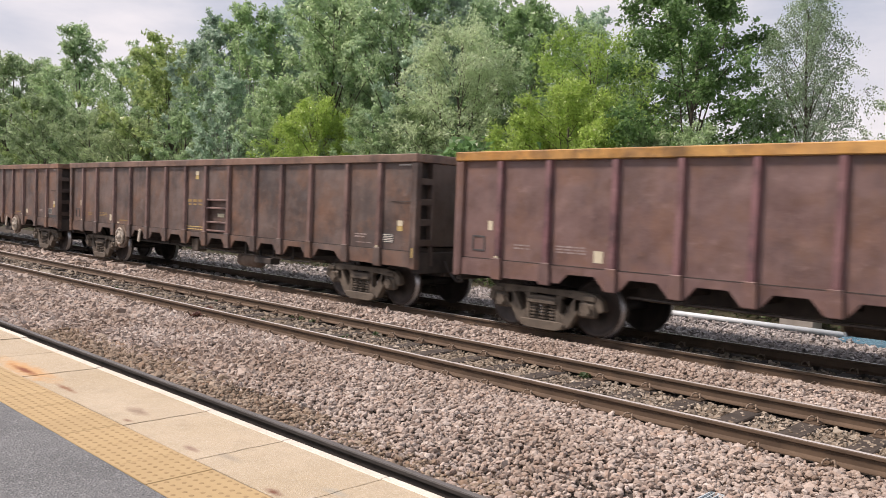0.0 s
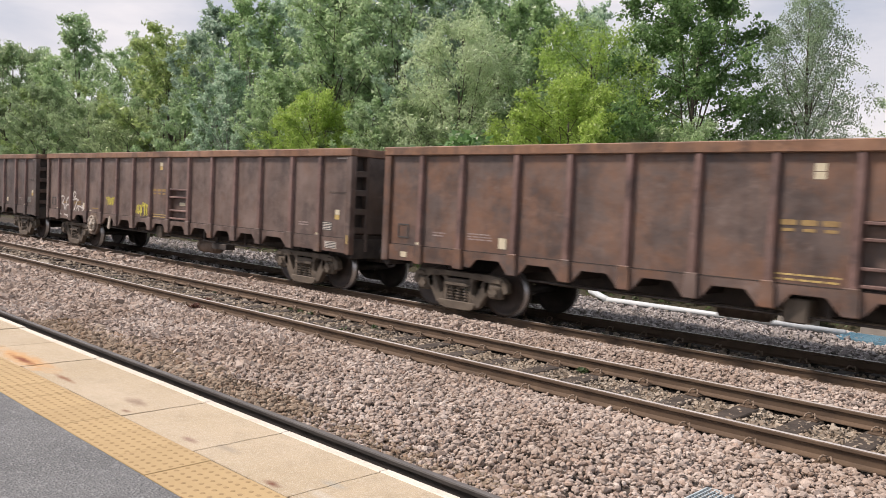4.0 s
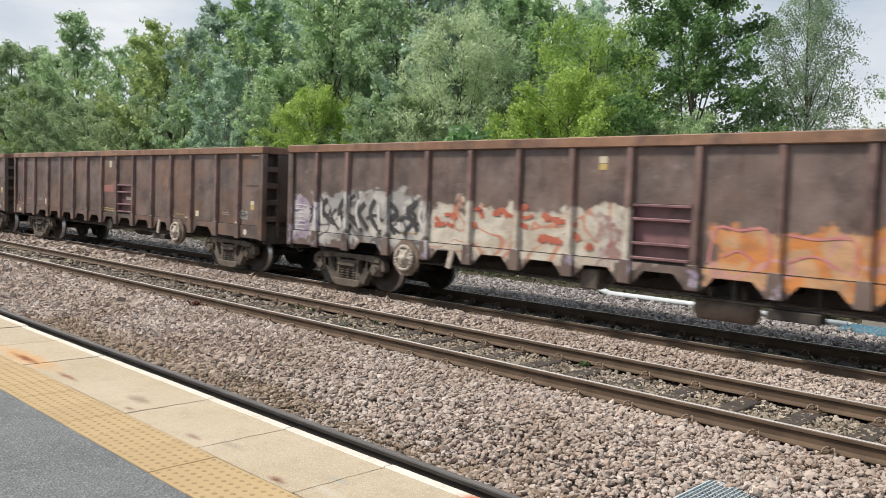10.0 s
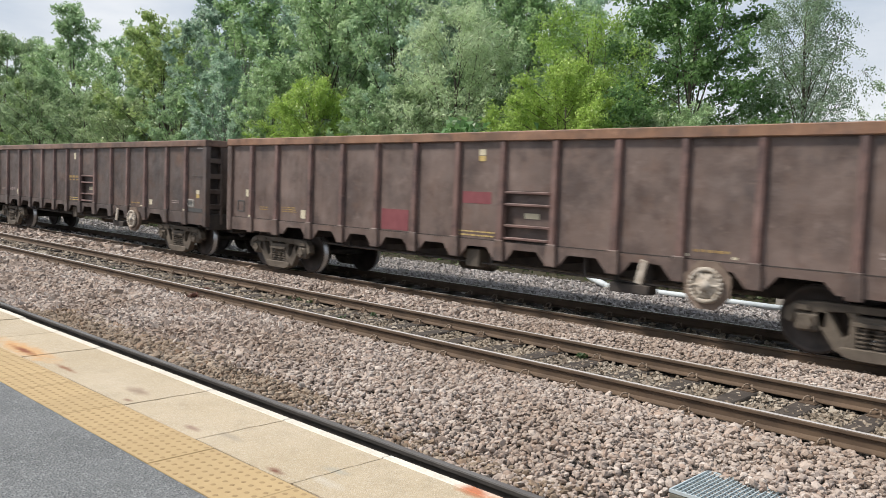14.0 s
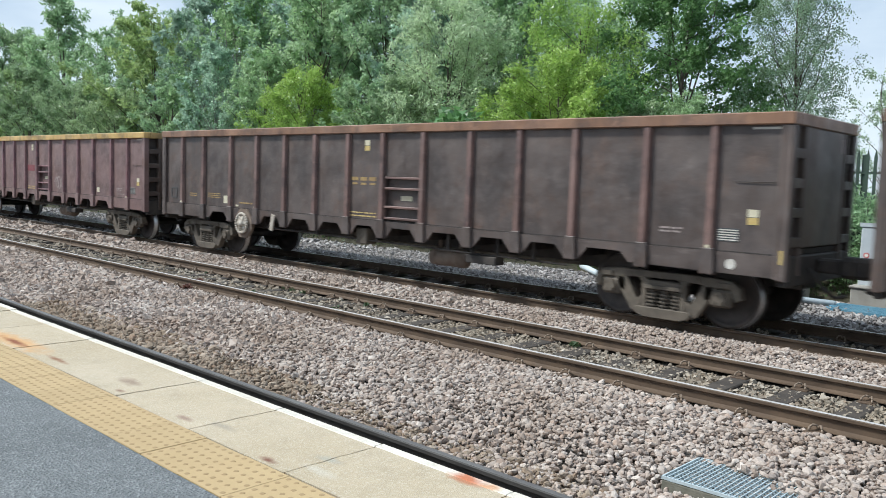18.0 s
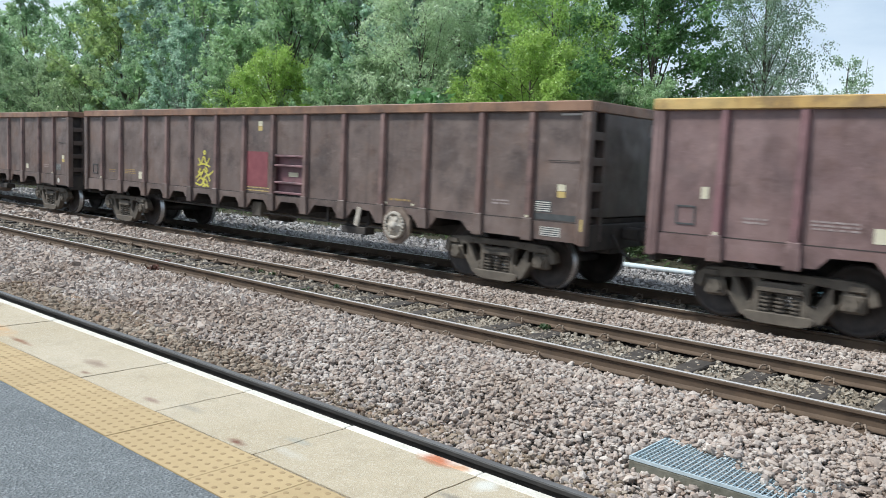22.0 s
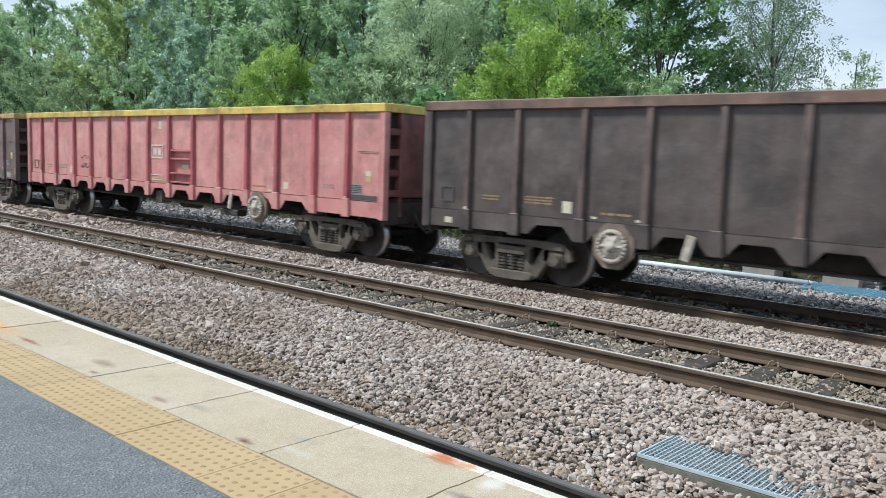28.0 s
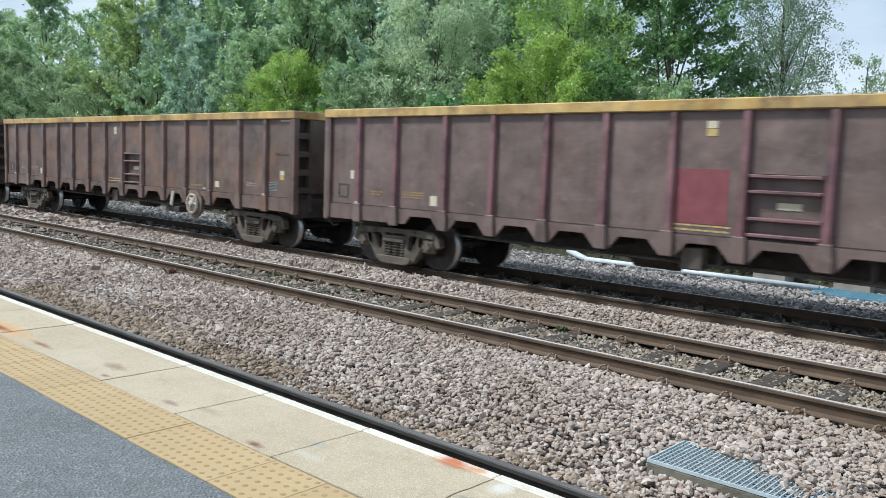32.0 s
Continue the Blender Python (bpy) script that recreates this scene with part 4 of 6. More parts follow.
def build_wagon(label, body, ribs, cap, wheel_left, c_red=None):
    w = empty("goods_wagon", pose(0, BODY_Y, 0), label, "goods wagon", "wagons of the goods train")
    for side in ("near", "far"):
        put("side_wall", WM["side_wall_" + side], w, mat=body)
        put("step_recess", WM["step_recess_" + side], w, mat=body)
        put("side_sill", WM["side_sill_" + side], w, mat=body)
        put("top_rail", WM["top_rail_" + side], w, mat=cap)
        for x in RIBS:
            put("rib", WM["rib_" + side], w, mat=ribs, m=pose(x, 0, 0))
            put("rib_foot", WM["rib_foot_" + side], w, mat=body, m=pose(x, 0, 0))
        put("corner_post", WM["post_" + side], w, mat=body, m=pose(0.10, 0, 0))
        put("corner_post", WM["post_" + ("far" if side == "near" else "near")], w, mat=body, m=pose(WL - 0.10, 0, 0, 0, 0, 180))
        for z in (1.95, 1.75, 1.40, 1.19):
            put("step", WM["step_" + side], w, mat=ribs, m=pose(0, 0, z))
    turn = pose(WL, 0, 0, 0, 0, 180)
    for m0, m in ((pose(0, 0, 0), pose(0.10, 0, 0)), (turn, turn @ pose(0.10, 0, 0))):
        put("end_sheet", WM["end_sheet"], w, m=m)
        put("end_wall", WM["end_wall"], w, "sooty end panel, darkened further as if in shade", mat=END_SOOT_SHADE if c_red is None else c_red, m=m)
        put("end_beam", WM["end_beam"], w, m=m)
        put("end_label", WM["end_label"], w, "small pale label", mat=FAINT_WHITE, m=m)
        put("top_rail", WM["top_rail_end"], w, mat=cap, m=m0)
        put("headstock", WM["headstock"], w, m=m0)
        put("coupler", WM["coupler"], w, m=m0)
        put("air_hose", WM["air_hose"], w, m=m0)
        for y in (-1.03, 1.03):
            put("end_post", WM["end_post"], w, mat=END_SOOT_SHADE if c_red is None else c_red, m=m @ pose(0, y * 0.762, 0))
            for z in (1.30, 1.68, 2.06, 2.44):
                put("rung", WM["rung"], w, mat=END_SOOT_SHADE if c_red is None else c_red, m=m @ pose(0, y * 0.922, z))
    put("grab_rail", WM["grab_rail"], w, m=pose(15.58, -WH + 0.05, 2.06))
    put("floor", WM["floor"], w)
    put("centre_sill", WM["centre_sill"], w)
    for x in RIBS[2:12]:
        put("cross_member", WM["cross_member"], w, m=pose(x, 0, 0))
    put("air_tank", WM["air_tank"], w, m=pose(6.35, 0.69, 0.53) if not wheel_left else pose(9.8, -0.69, 0.53))
    put("brake_valve", WM["brake_valve"], w, m=pose(7.75, -0.95, 0.80))
    put("brake_rod", WM["brake_rod"], w, m=pose(3.4, -1.0, 0.74))
    put("pipe_box", WM["pipe_box"], w, m=pose(10.85, -0.95, 0.60))
    put("brake_pipe", WM["brake_pipe"], w, m=pose(3.5, -0.55, 0.68))
    hx = 3.80 if wheel_left else 12.15
    put("wheel_plate", WM["wheel_plate"], w, "dusty guard plate", mat=DUSTY, m=pose(hx, -WH - 0.05, 0.80))
    put("hand_wheel", WM["hand_wheel"], w, "pale hand brake wheel", m=pose(hx, -WH - 0.06, 0.80))
    put("brake_lever", WM["brake_lever"], w, "white brake lever", m=pose(hx + (1.15 if wheel_left else -1.0), -WH - 0.02, 0.89, 0, 14, 0))
    for x in (1.79, WL - 1.79):
        bo = put("bogie", WM["bogie"], w, m=pose(x, 0.12, 0))
        for y, m in ((-1.02, 0), (1.02, 180)):
            put("side_frame", WM["side_frame"], bo, m=pose(0, y, 0, 0, 0, m))
            put("spring_seat", WM["spring_seat"], bo, m=pose(0, y, 0))
            for sx in (-0.19, 0.0, 0.19):
                put("coil_spring", WM["coil_spring"], bo, m=pose(sx, y, 0))
            for ax in (-0.86, 0.86):
                put("axle_box", WM["axle_box"], bo, m=pose(ax, y - (0.02 if y < 0 else -0.02), 0.46, 0, 0, m))
        for ax in (-0.86, 0.86):
            ws = put("wheelset", WM["wheelset"], bo, "worn steel wheels on an axle", m=pose(ax, 0, 0.46))
            WHEELS.append((ws, ax))
    return w

YELLOW_MARK = plain("faded_yellow", (0.50, 0.36, 0.12), (0.60, 0.46, 0.20), 8.0, 0.7)
WHITE_MARK = plain("faded_white", (0.55, 0.52, 0.46), (0.68, 0.65, 0.60), 8.0, 0.7)
MAROON_MARK = plain("maroon_panel", (0.20, 0.050, 0.060), (0.25, 0.075, 0.082), 5.0, 0.6)
PINK_MARK = plain("pink_patch", (0.30, 0.13, 0.11), (0.36, 0.17, 0.145), 5.0, 0.65)
DARK_MARK = plain("dark_plate", (0.05, 0.055, 0.055), (0.09, 0.09, 0.09), 8.0, 0.6)
CREAM_MARK = plain("cream_label", (0.58, 0.53, 0.38), (0.66, 0.61, 0.46), 8.0, 0.7)
WORN_YELLOW = plain("worn_yellow", (0.26, 0.17, 0.075), (0.40, 0.28, 0.11), 14.0, 0.7)
SPRAY_YELLOW = plain("spray_yellow", (0.55, 0.48, 0.06), (0.62, 0.56, 0.12), 8.0, 0.6)
FAINT_WHITE = plain("faint_white", (0.26, 0.20, 0.185), (0.40, 0.34, 0.32), 10.0, 0.7)
SPRAY_BLACK = plain("spray_black", (0.035, 0.035, 0.038), (0.07, 0.068, 0.066), 8.0, 0.6)
SPRAY_RED = plain("spray_red", (0.42, 0.095, 0.06), (0.52, 0.17, 0.10), 6.0, 0.6)
SPRAY_PINK = plain("spray_pink", (0.52, 0.17, 0.20), (0.60, 0.28, 0.22), 6.0, 0.6)
SPRAY_ROSE = plain("spray_rose", (0.30, 0.13, 0.145), (0.36, 0.18, 0.19), 6.0, 0.7)
SPRAY_WHITE = plain("spray_white", (0.55, 0.53, 0.50), (0.66, 0.64, 0.60), 8.0, 0.6)
LABEL_YELLOW = plain("yellow_label", (0.52, 0.38, 0.13), (0.60, 0.46, 0.20), 9.0, 0.7)
GREY_MARK = plain("grey_plate", (0.24, 0.24, 0.22), (0.36, 0.35, 0.32), 8.0, 0.6)

BROWN, BROWN2, RUSTC = (0.122, 0.086, 0.073), (0.165, 0.118, 0.099), (0.225, 0.110, 0.060)
MAROON, MAROON2 = (0.180, 0.108, 0.102), (0.222, 0.140, 0.128)
PLUM, PLUM2 = (0.145, 0.100, 0.088), (0.185, 0.128, 0.112)
DARK, DARK2 = (0.070, 0.054, 0.049), (0.102, 0.077, 0.067)
RUSSET, RUSSET2 = (0.150, 0.086, 0.079), (0.188, 0.114, 0.102)
SOOTY = (0.135, 0.094, 0.078)
RED, RED2 = (0.60, 0.235, 0.215), (0.67, 0.315, 0.275)

# soot and dirt on the wagon ends, with their shade put into the colour
END_SOOT_SHADE = paint_mat("end_soot_shade", (0.075, 0.056, 0.048), (0.110, 0.082, 0.068), (0.15, 0.09, 0.06), 0.45, (), 8)
END_RED_SHADE = paint_mat("end_red_dirty_shade", (0.20, 0.060, 0.060), (0.27, 0.090, 0.082), (0.10, 0.07, 0.06), 0.6, (), 9)
CAP_RUST = paint_mat("cap_rust", (0.23, 0.115, 0.06), (0.28, 0.15, 0.085), (0.15, 0.085, 0.06), 0.6)
CAP_ORANGE = paint_mat("cap_orange", (0.52, 0.24, 0.04), (0.55, 0.30, 0.08), (0.26, 0.13, 0.06), 0.5)
CAP_YELLOW = paint_mat("cap_yellow", (0.68, 0.46, 0.06), (0.72, 0.50, 0.10), (0.40, 0.24, 0.08), 0.4)
CAP_OCHRE = paint_mat("cap_ochre", (0.56, 0.34, 0.09), (0.60, 0.40, 0.14), (0.34, 0.20, 0.09), 0.5)
CAP_BROWN = paint_mat("cap_brown", (0.17, 0.10, 0.07), (0.21, 0.12, 0.08), (0.12, 0.08, 0.06), 0.5)
RIB_BROWN = paint_mat("rib_brown", (0.165, 0.092, 0.080), (0.205, 0.122, 0.102), (0.12, 0.08, 0.07), 0.5, (), 3)
RIB_MAROON = paint_mat("rib_maroon", (0.195, 0.085, 0.098), (0.22, 0.108, 0.112), (0.14, 0.08, 0.07), 0.5, (), 4)
RIB_DARK = paint_mat("rib_dark", (0.11, 0.075, 0.065), (0.14, 0.09, 0.075), (0.10, 0.07, 0.06), 0.5, (), 5)
RIB_RED = paint_mat("rib_red", (0.42, 0.075, 0.09), (0.50, 0.13, 0.13), (0.30, 0.12, 0.10), 0.4, (), 6, 0.3)

FIRST = -1  # number of the leading wagon
TRAIN = []
MURAL = ((0.05, 0.95, 0.95, 1.80, (0.34, 0.29, 0.38), (0.50, 0.48, 0.50), (0.20, 0.15, 0.24), 2.4, 0.018),
         (0.7, 4.45, 0.90, 2.02, (0.54, 0.53, 0.49), (0.33, 0.325, 0.31), (0.12, 0.12, 0.12), 1.5, 0.020), (4.2, 8.3, 0.90, 1.90, (0.60, 0.56, 0.47), (0.50, 0.44, 0.35), (0.52, 0.24, 0.15), 1.4, 0.012),
         (7.9, 9.1, 1.0, 1.72, (0.46, 0.43, 0.38), (0.26, 0.15, 0.14), (0.24, 0.10, 0.10), 2.2, 0.02),
         (9.72, 12.95, 0.90, 1.74, (0.62, 0.23, 0.055), (0.56, 0.33, 0.17), (0.58, 0.30, 0.24), 1.3, 0.022), (13.2, 15.2, 1.05, 1.50, (0.17, 0.10, 0.095), (0.145, 0.10, 0.09), (0.26, 0.13, 0.14), 3.0, 0.008))
WAGONS = [
    # label, colours, rust, ribs, cap, hand wheel at the trailing end, sprays, markings
    ("brown open goods wagon with rust-brown top rail", BROWN, BROWN2, 0.5, RIB_BROWN, CAP_RUST, False, (), ""),
    ("maroon-brown open goods wagon with faded orange top rail", RUSSET, RUSSET2, 0.55, RIB_MAROON, CAP_ORANGE, False, (), "a"),
    ("dark brown weathered open goods wagon with yellow side mark", DARK, SOOTY, 0.62, RIB_BROWN, CAP_BROWN, True, (), "ya"),
    ("brown open goods wagon with orange rust and yellow marks", DARK, SOOTY, 0.74, RIB_BROWN, CAP_RUST, False, (), "yb"),
    ("brown open goods wagon with white and yellow graffiti tags", BROWN, BROWN2, 0.4, RIB_BROWN, CAP_RUST, True, (), "yt"),
    ("dark brown open goods wagon with faint yellow scrawl", DARK, DARK2, 0.3, RIB_BROWN, CAP_RUST, True, (), "ys"),
    ("brown open goods wagon covered in white and orange graffiti", BROWN, BROWN2, 0.35, RIB_BROWN, CAP_RUST, True, MURAL, ""),
    ("brown open goods wagon with rust blooms and a faded pink patch", DARK, BROWN2, 0.65, RIB_BROWN, CAP_RUST, False, (), "bk"),
    ("greyish brown open goods wagon with a pinkish panel", BROWN, BROWN2, 0.35, RIB_BROWN, CAP_RUST, False, (), "pa"),
    ("dark brown open goods wagon with worn side panels", DARK, DARK2, 0.4, RIB_BROWN, CAP_BROWN, False, (), "yb"),
    ("dark grey-brown open goods wagon with yellow side marks", DARK, DARK2, 0.3, RIB_BROWN, CAP_RUST, True, (), "y"),
    ("maroon open goods wagon with pale ochre top rail", MAROON, MAROON2, 0.3, RIB_MAROON, CAP_OCHRE, True, (), "qaw"),
    ("brown open goods wagon with yellow graffiti and maroon panel", BROWN, BROWN2, 0.35, RIB_BROWN, CAP_RUST, False, (), "rg"),
    ("brown open goods wagon with a worn brown top rail", BROWN, BROWN2, 0.5, RIB_BROWN, CAP_RUST, True, (), "y"),
    ("dark brown open goods wagon with plain sooty sides", DARK, DARK2, 0.2, RIB_DARK, CAP_BROWN, True, (), "yb"),
    ("faded red open goods wagon with bright yellow top rail", RED, RED2, 0.15, RIB_RED, CAP_YELLOW, False, (), "d"),
    ("maroon-brown open goods wagon with ochre top rail and panel", PLUM, PLUM2, 0.3, RIB_MAROON, CAP_OCHRE, False, (), "ra"),
    ("tan-brown dusty open goods wagon with ochre top rail", BROWN, BROWN2, 0.7, RIB_BROWN, CAP_OCHRE, False, (), ""),
    ("brown open goods wagon with a rusty top rail", BROWN, BROWN2, 0.5, RIB_BROWN, CAP_RUST, False, (), ""),
]


def ribbon(bm, pts, width, y):
    """A flat painted stroke through (x, z) points."""
    n = len(pts)
    left, right = [], []
    for i, (x, z) in enumerate(pts):
        ax, az = pts[max(0, i - 1)]
        bx, bz = pts[min(n - 1, i + 1)]
        d = math.hypot(bx - ax, bz - az) or 1.0
        nx, nz = -(bz - az) / d * width / 2, (bx - ax) / d * width / 2
        left.append(bm.verts.new((x + nx, y, z + nz)))
        right.append(bm.verts.new((x - nx, y, z - nz)))
    for i in range(n - 1):
        bm.faces.new((left[i], right[i], right[i + 1], left[i + 1]))


def scrawl(w, name, x0, x1, z0, z1, mat, seed, strokes=5, width=0.035, label=""):
    """Looping spray strokes inside a box on the side sheet."""
    rng = random.Random(seed)
    bm = bmesh.new()
    for s in range(strokes):
        cx, cz = x0 + (x1 - x0) * (s + 0.5) / strokes, (z0 + z1) / 2
        a, da = rng.uniform(0, 6.28), rng.choice((-1, 1)) * rng.uniform(0.30, 0.42)
        rx, rz = (x1 - x0) / strokes * rng.uniform(0.5, 1.0), (z1 - z0) / 2 * rng.uniform(0.5, 1.0)
        pts = []
        for i in range(rng.randint(9, 18)):
            pts.append((cx + rx * math.cos(a + i * da) + i * 0.01, min(z1, max(z0, cz + rz * math.sin(1.3 * (a + i * da))))))
        ribbon(bm, pts, width * rng.uniform(0.8, 1.3), -(WH - 0.05) - 0.004 - 0.0006 * s)
    return put(name, mesh_of(name, bm, mat), w, label)


def strokes(w, pts, mat=None, width=0.05, label="white sprayed stroke", lift=0.0):
    """One sprayed stroke through the given points, rounded off."""
    fine = []
    for k in range(len(pts) - 1):
        p0, p1, p2, p3 = (Vector(pts[max(0, min(len(pts) - 1, k + d))]) for d in (-1, 0, 1, 2))
        for q in range(4):
            u = q / 4
            fine.append(0.5 * (2 * p1 + (p2 - p0) * u + (2 * p0 - 5 * p1 + 4 * p2 - p3) * u * u + (3 * p1 - p0 - 3 * p2 + p3) * u ** 3))
    fine.append(Vector(pts[-1]))
    bm = bmesh.new()
    ribbon(bm, [tuple(p) for p in fine], width, (-(WH - 0.02) - 0.004 if pts[0][1] < 1.0 else -(WH - 0.05) - 0.005) - lift)
    put("graffiti_stroke", mesh_of("graffiti_stroke", bm, mat or SPRAY_WHITE), w, label)


def outline(name, x0, x1, z0, z1, t, mat, w, label=""):
    """A thin rectangular frame on the side sheet."""
    bm = bmesh.new()
    ya, yb = -(WH - 0.05) - 0.012, -(WH - 0.05) + 0.002
    add_box(bm, x0, x1, ya, yb, z0, z0 + t)
    add_box(bm, x0, x1, ya, yb, z1 - t, z1)
    add_box(bm, x0, x0 + t, ya, yb, z0 + t, z1 - t)
    add_box(bm, x1 - t, x1, ya, yb, z0 + t, z1 - t)
    return put(name, mesh_of(name, bm, mat), w, label)


def lines(w, x0, x1, z0, rows, step, mat, rng):
    """A block of small writing too worn to read: broken bars."""
    bm = bmesh.new()
    for r in range(rows):
        x = x0
        while x < x1 - 0.03:
            d = min(rng.uniform(0.05, 0.16), x1 - x)
            add_box(bm, x, x + d, -(WH - 0.05) - 0.004, -(WH - 0.05) + 0.001, z0 + r * step, z0 + r * step + step * 0.5)
            x += d + rng.uniform(0.015, 0.04)
    tagged(put("stencil", mesh_of("stencil", bm, mat), w), kind="stuff")


def marks(w, kind, n, ribs, left):
    """Labels, stencils, plates and tags on the near side of a wagon; kind names the extras."""
    rng = random.Random(n)
    if n != 6:
        outline("door_plate", 0.38, 0.66, 1.26, 1.52, 0.022, DARK_MARK, w, "dark square frame")
    plate("label_plate", 15.50, 15.64, 1.60, 1.70, CREAM_MARK, w, "small cream label")
    plate("label_plate", 15.50, 15.64, 1.50, 1.592, LABEL_YELLOW, w, "small yellow label")
    plate("rib_label", RIBS[13] - 0.03, RIBS[13] + 0.03, 1.16, 1.20, CREAM_MARK, w, proud=0.075)
    plate("rib_label", RIBS[0] - 0.03, RIBS[0] + 0.03, 1.16, 1.20, CREAM_MARK, w, proud=0.075)
    hx = 3.80 if left else 12.15
    lines(w, hx - 0.26, hx + 0.26, 1.24, 1, 0.07, WORN_YELLOW, rng)
    lines(w, hx - 0.42, hx - 0.30, 1.17, 1, 0.07, CREAM_MARK, rng)
    lines(w, hx + 0.30, hx + 0.42, 1.17, 1, 0.07, CREAM_MARK, rng)
    if n % 3 == 1 or n == 5:
        bm = bmesh.new()
        add_cyl(bm, (0, 0.004, 0), (0, -0.004, 0), 0.07, seg=20)
        put("white_disc", mesh_of("white_disc", bm, WHITE_MARK), w, "round white paint mark", m=pose(0.52 if n == 5 else 15.32, -WH + 0.018, 0.965))
    if n % 2 == 0:
        plate("corner_tick", WL - 0.075, WL - 0.035, 1.02, 1.20, YELLOW_MARK, w, proud=0.066)
    plate("label_plate", 2.86, 3.02, 1.22, 1.40, CREAM_MARK, w)
    plate("label_plate", 7.90, 8.04, 2.56, 2.66, CREAM_MARK, w)
    plate("label_plate", 7.90, 8.04, 2.46, 2.552, CREAM_MARK if n % 2 else LABEL_YELLOW, w)
    plate("corner_strip", 15.5, 15.86, 2.735, 2.765, WHITE_MARK, w)
    if n % 3 == 0:
        plate("dirt_panel", 15.10, 15.86, 1.15, 1.24, DARK_MARK, w)
    # thin dark strip that draws the shadow line of the crease
    plate("seam_line", 0.12, WL - 0.12, 1.128, 1.140, STEEL_DARK, w, "dark strip painted as the shadow line above the sill")
    if n == 6:
        return
    lines(w, 1.3, 1.62, 1.34, 2, 0.05, FAINT_WHITE if n % 2 else WORN_YELLOW, rng)
    lines(w, 2.15, 2.7, 1.33, 3, 0.045, FAINT_WHITE if n % 2 else WORN_YELLOW, rng)
    lines(w, 7.45, 8.3, 1.18, 1, 0.05, YELLOW_MARK, rng)
    lines(w, 7.45, 8.3, 1.245, 1, 0.045, YELLOW_MARK, rng)
    lines(w, 14.25, 14.6, 1.33, 2, 0.05, FAINT_WHITE, rng)
    plate("data_panel", 15.10, 15.40, 1.26, 1.44, (DARK_MARK, GREY_MARK)[n % 2], w, "data panel with rows of fine print")
    for k in range(5):
        plate("print_bar", 15.115, 15.385, 1.275 + k * 0.033, 1.290 + k * 0.033, (WHITE_MARK, DARK_MARK)[n % 2], w, proud=0.004)
    if n % 4 == 0:
        plate("data_panel", 15.24, 15.60, 0.90, 1.04, WHITE_MARK, w, proud=0.03)
        for k in range(4):
            plate("print_bar", 15.26, 15.58, 0.915 + k * 0.033, 0.928 + k * 0.033, DARK_MARK, w, proud=0.034)
    plate("step_label", 8.87, 9.17, 1.53, 1.62, CREAM_MARK, w, proud=-0.075)
    if n % 2:
        plate("label_plate", 12.98, 13.14, 1.24, 1.38, CREAM_MARK, w)
    if "a" in kind:
        lines(w, 14.3, 14.75, 1.22, 1, 0.04, FAINT_WHITE, rng)
        plate("label_plate", 0.72, 0.82, 1.62, 1.78, CREAM_MARK, w)
    if "b" in kind:
        outline("data_frame", 15.06, 15.36, 1.28, 1.46, 0.012, WHITE_MARK, w)
        plate("label_plate", 0.5, 0.66, 0.9, 1.0, CREAM_MARK, w, proud=0.03)
    if "y" in kind:  # worn company mark as plain blocks
        for i in range(3):
            plate("worn_emblem", 7.52 + i * 0.26, 7.72 + i * 0.26, 1.88, 1.95, WORN_YELLOW, w)
            plate("worn_emblem", 7.55 + i * 0.26, 7.70 + i * 0.26, 1.80, 1.84, WORN_YELLOW, w)
    if "r" in kind:
        plate("maroon_panel", 7.50, 8.25, 1.28, 2.02, MAROON_MARK, w, "maroon repainted panel")
    if "q" in kind:
        plate("maroon_panel", 7.52, 8.15, 1.78, 1.98, MAROON_MARK, w, "maroon repainted patch")
    if "p" in kind:
        plate("maroon_panel", 7.55, 8.2, 1.74, 1.94, MAROON_MARK, w, "faded pink patch")
        plate("maroon_panel", 5.45, 6.2, 1.16, 1.55, MAROON_MARK, w, "faded pink patch")
    if "k" in kind:
        plate("pink_patch", 7.55, 8.2, 1.74, 1.94, PINK_MARK, w, "faded pink patch")
    if "g" in kind:
        tag = [[(5.86 + 0.035 * math.cos(k * 0.7), 1.95 + 0.035 * math.sin(k * 0.7)) for k in range(10)],
               ((5.62, 1.82), (5.72, 1.70), (5.83, 1.86), (5.94, 1.70), (6.06, 1.83)), ((5.60, 1.66), (5.84, 1.69), (6.10, 1.63)),
               ((5.60, 1.52), (5.72, 1.42), (5.86, 1.57), (6.02, 1.44), (6.32, 1.60)), ((5.52, 1.36), (5.70, 1.46), (5.78, 1.34), (5.98, 1.44), (6.10, 1.30)),
               ((5.50, 1.24), (5.70, 1.20), (5.86, 1.30), (5.70, 1.36), (5.58, 1.28)), ((5.80, 1.18), (6.00, 1.22), (5.92, 1.34), (5.80, 1.26), (6.06, 1.18)), ((5.72, 1.60), (5.66, 1.50), (5.80, 1.48)), ((5.90, 1.62), (6.00, 1.54), (5.88, 1.50))]
        for k, pts in enumerate(tag):
            strokes(w, pts, SPRAY_YELLOW, 0.042, "yellow sprayed stroke", 0.0005 * k)
    if "s" in kind:
        scrawl(w, "graffiti_tag", 0.45, 0.75, 1.65, 1.85, SPRAY_YELLOW, 9, 3, 0.03, "faint yellow tag")
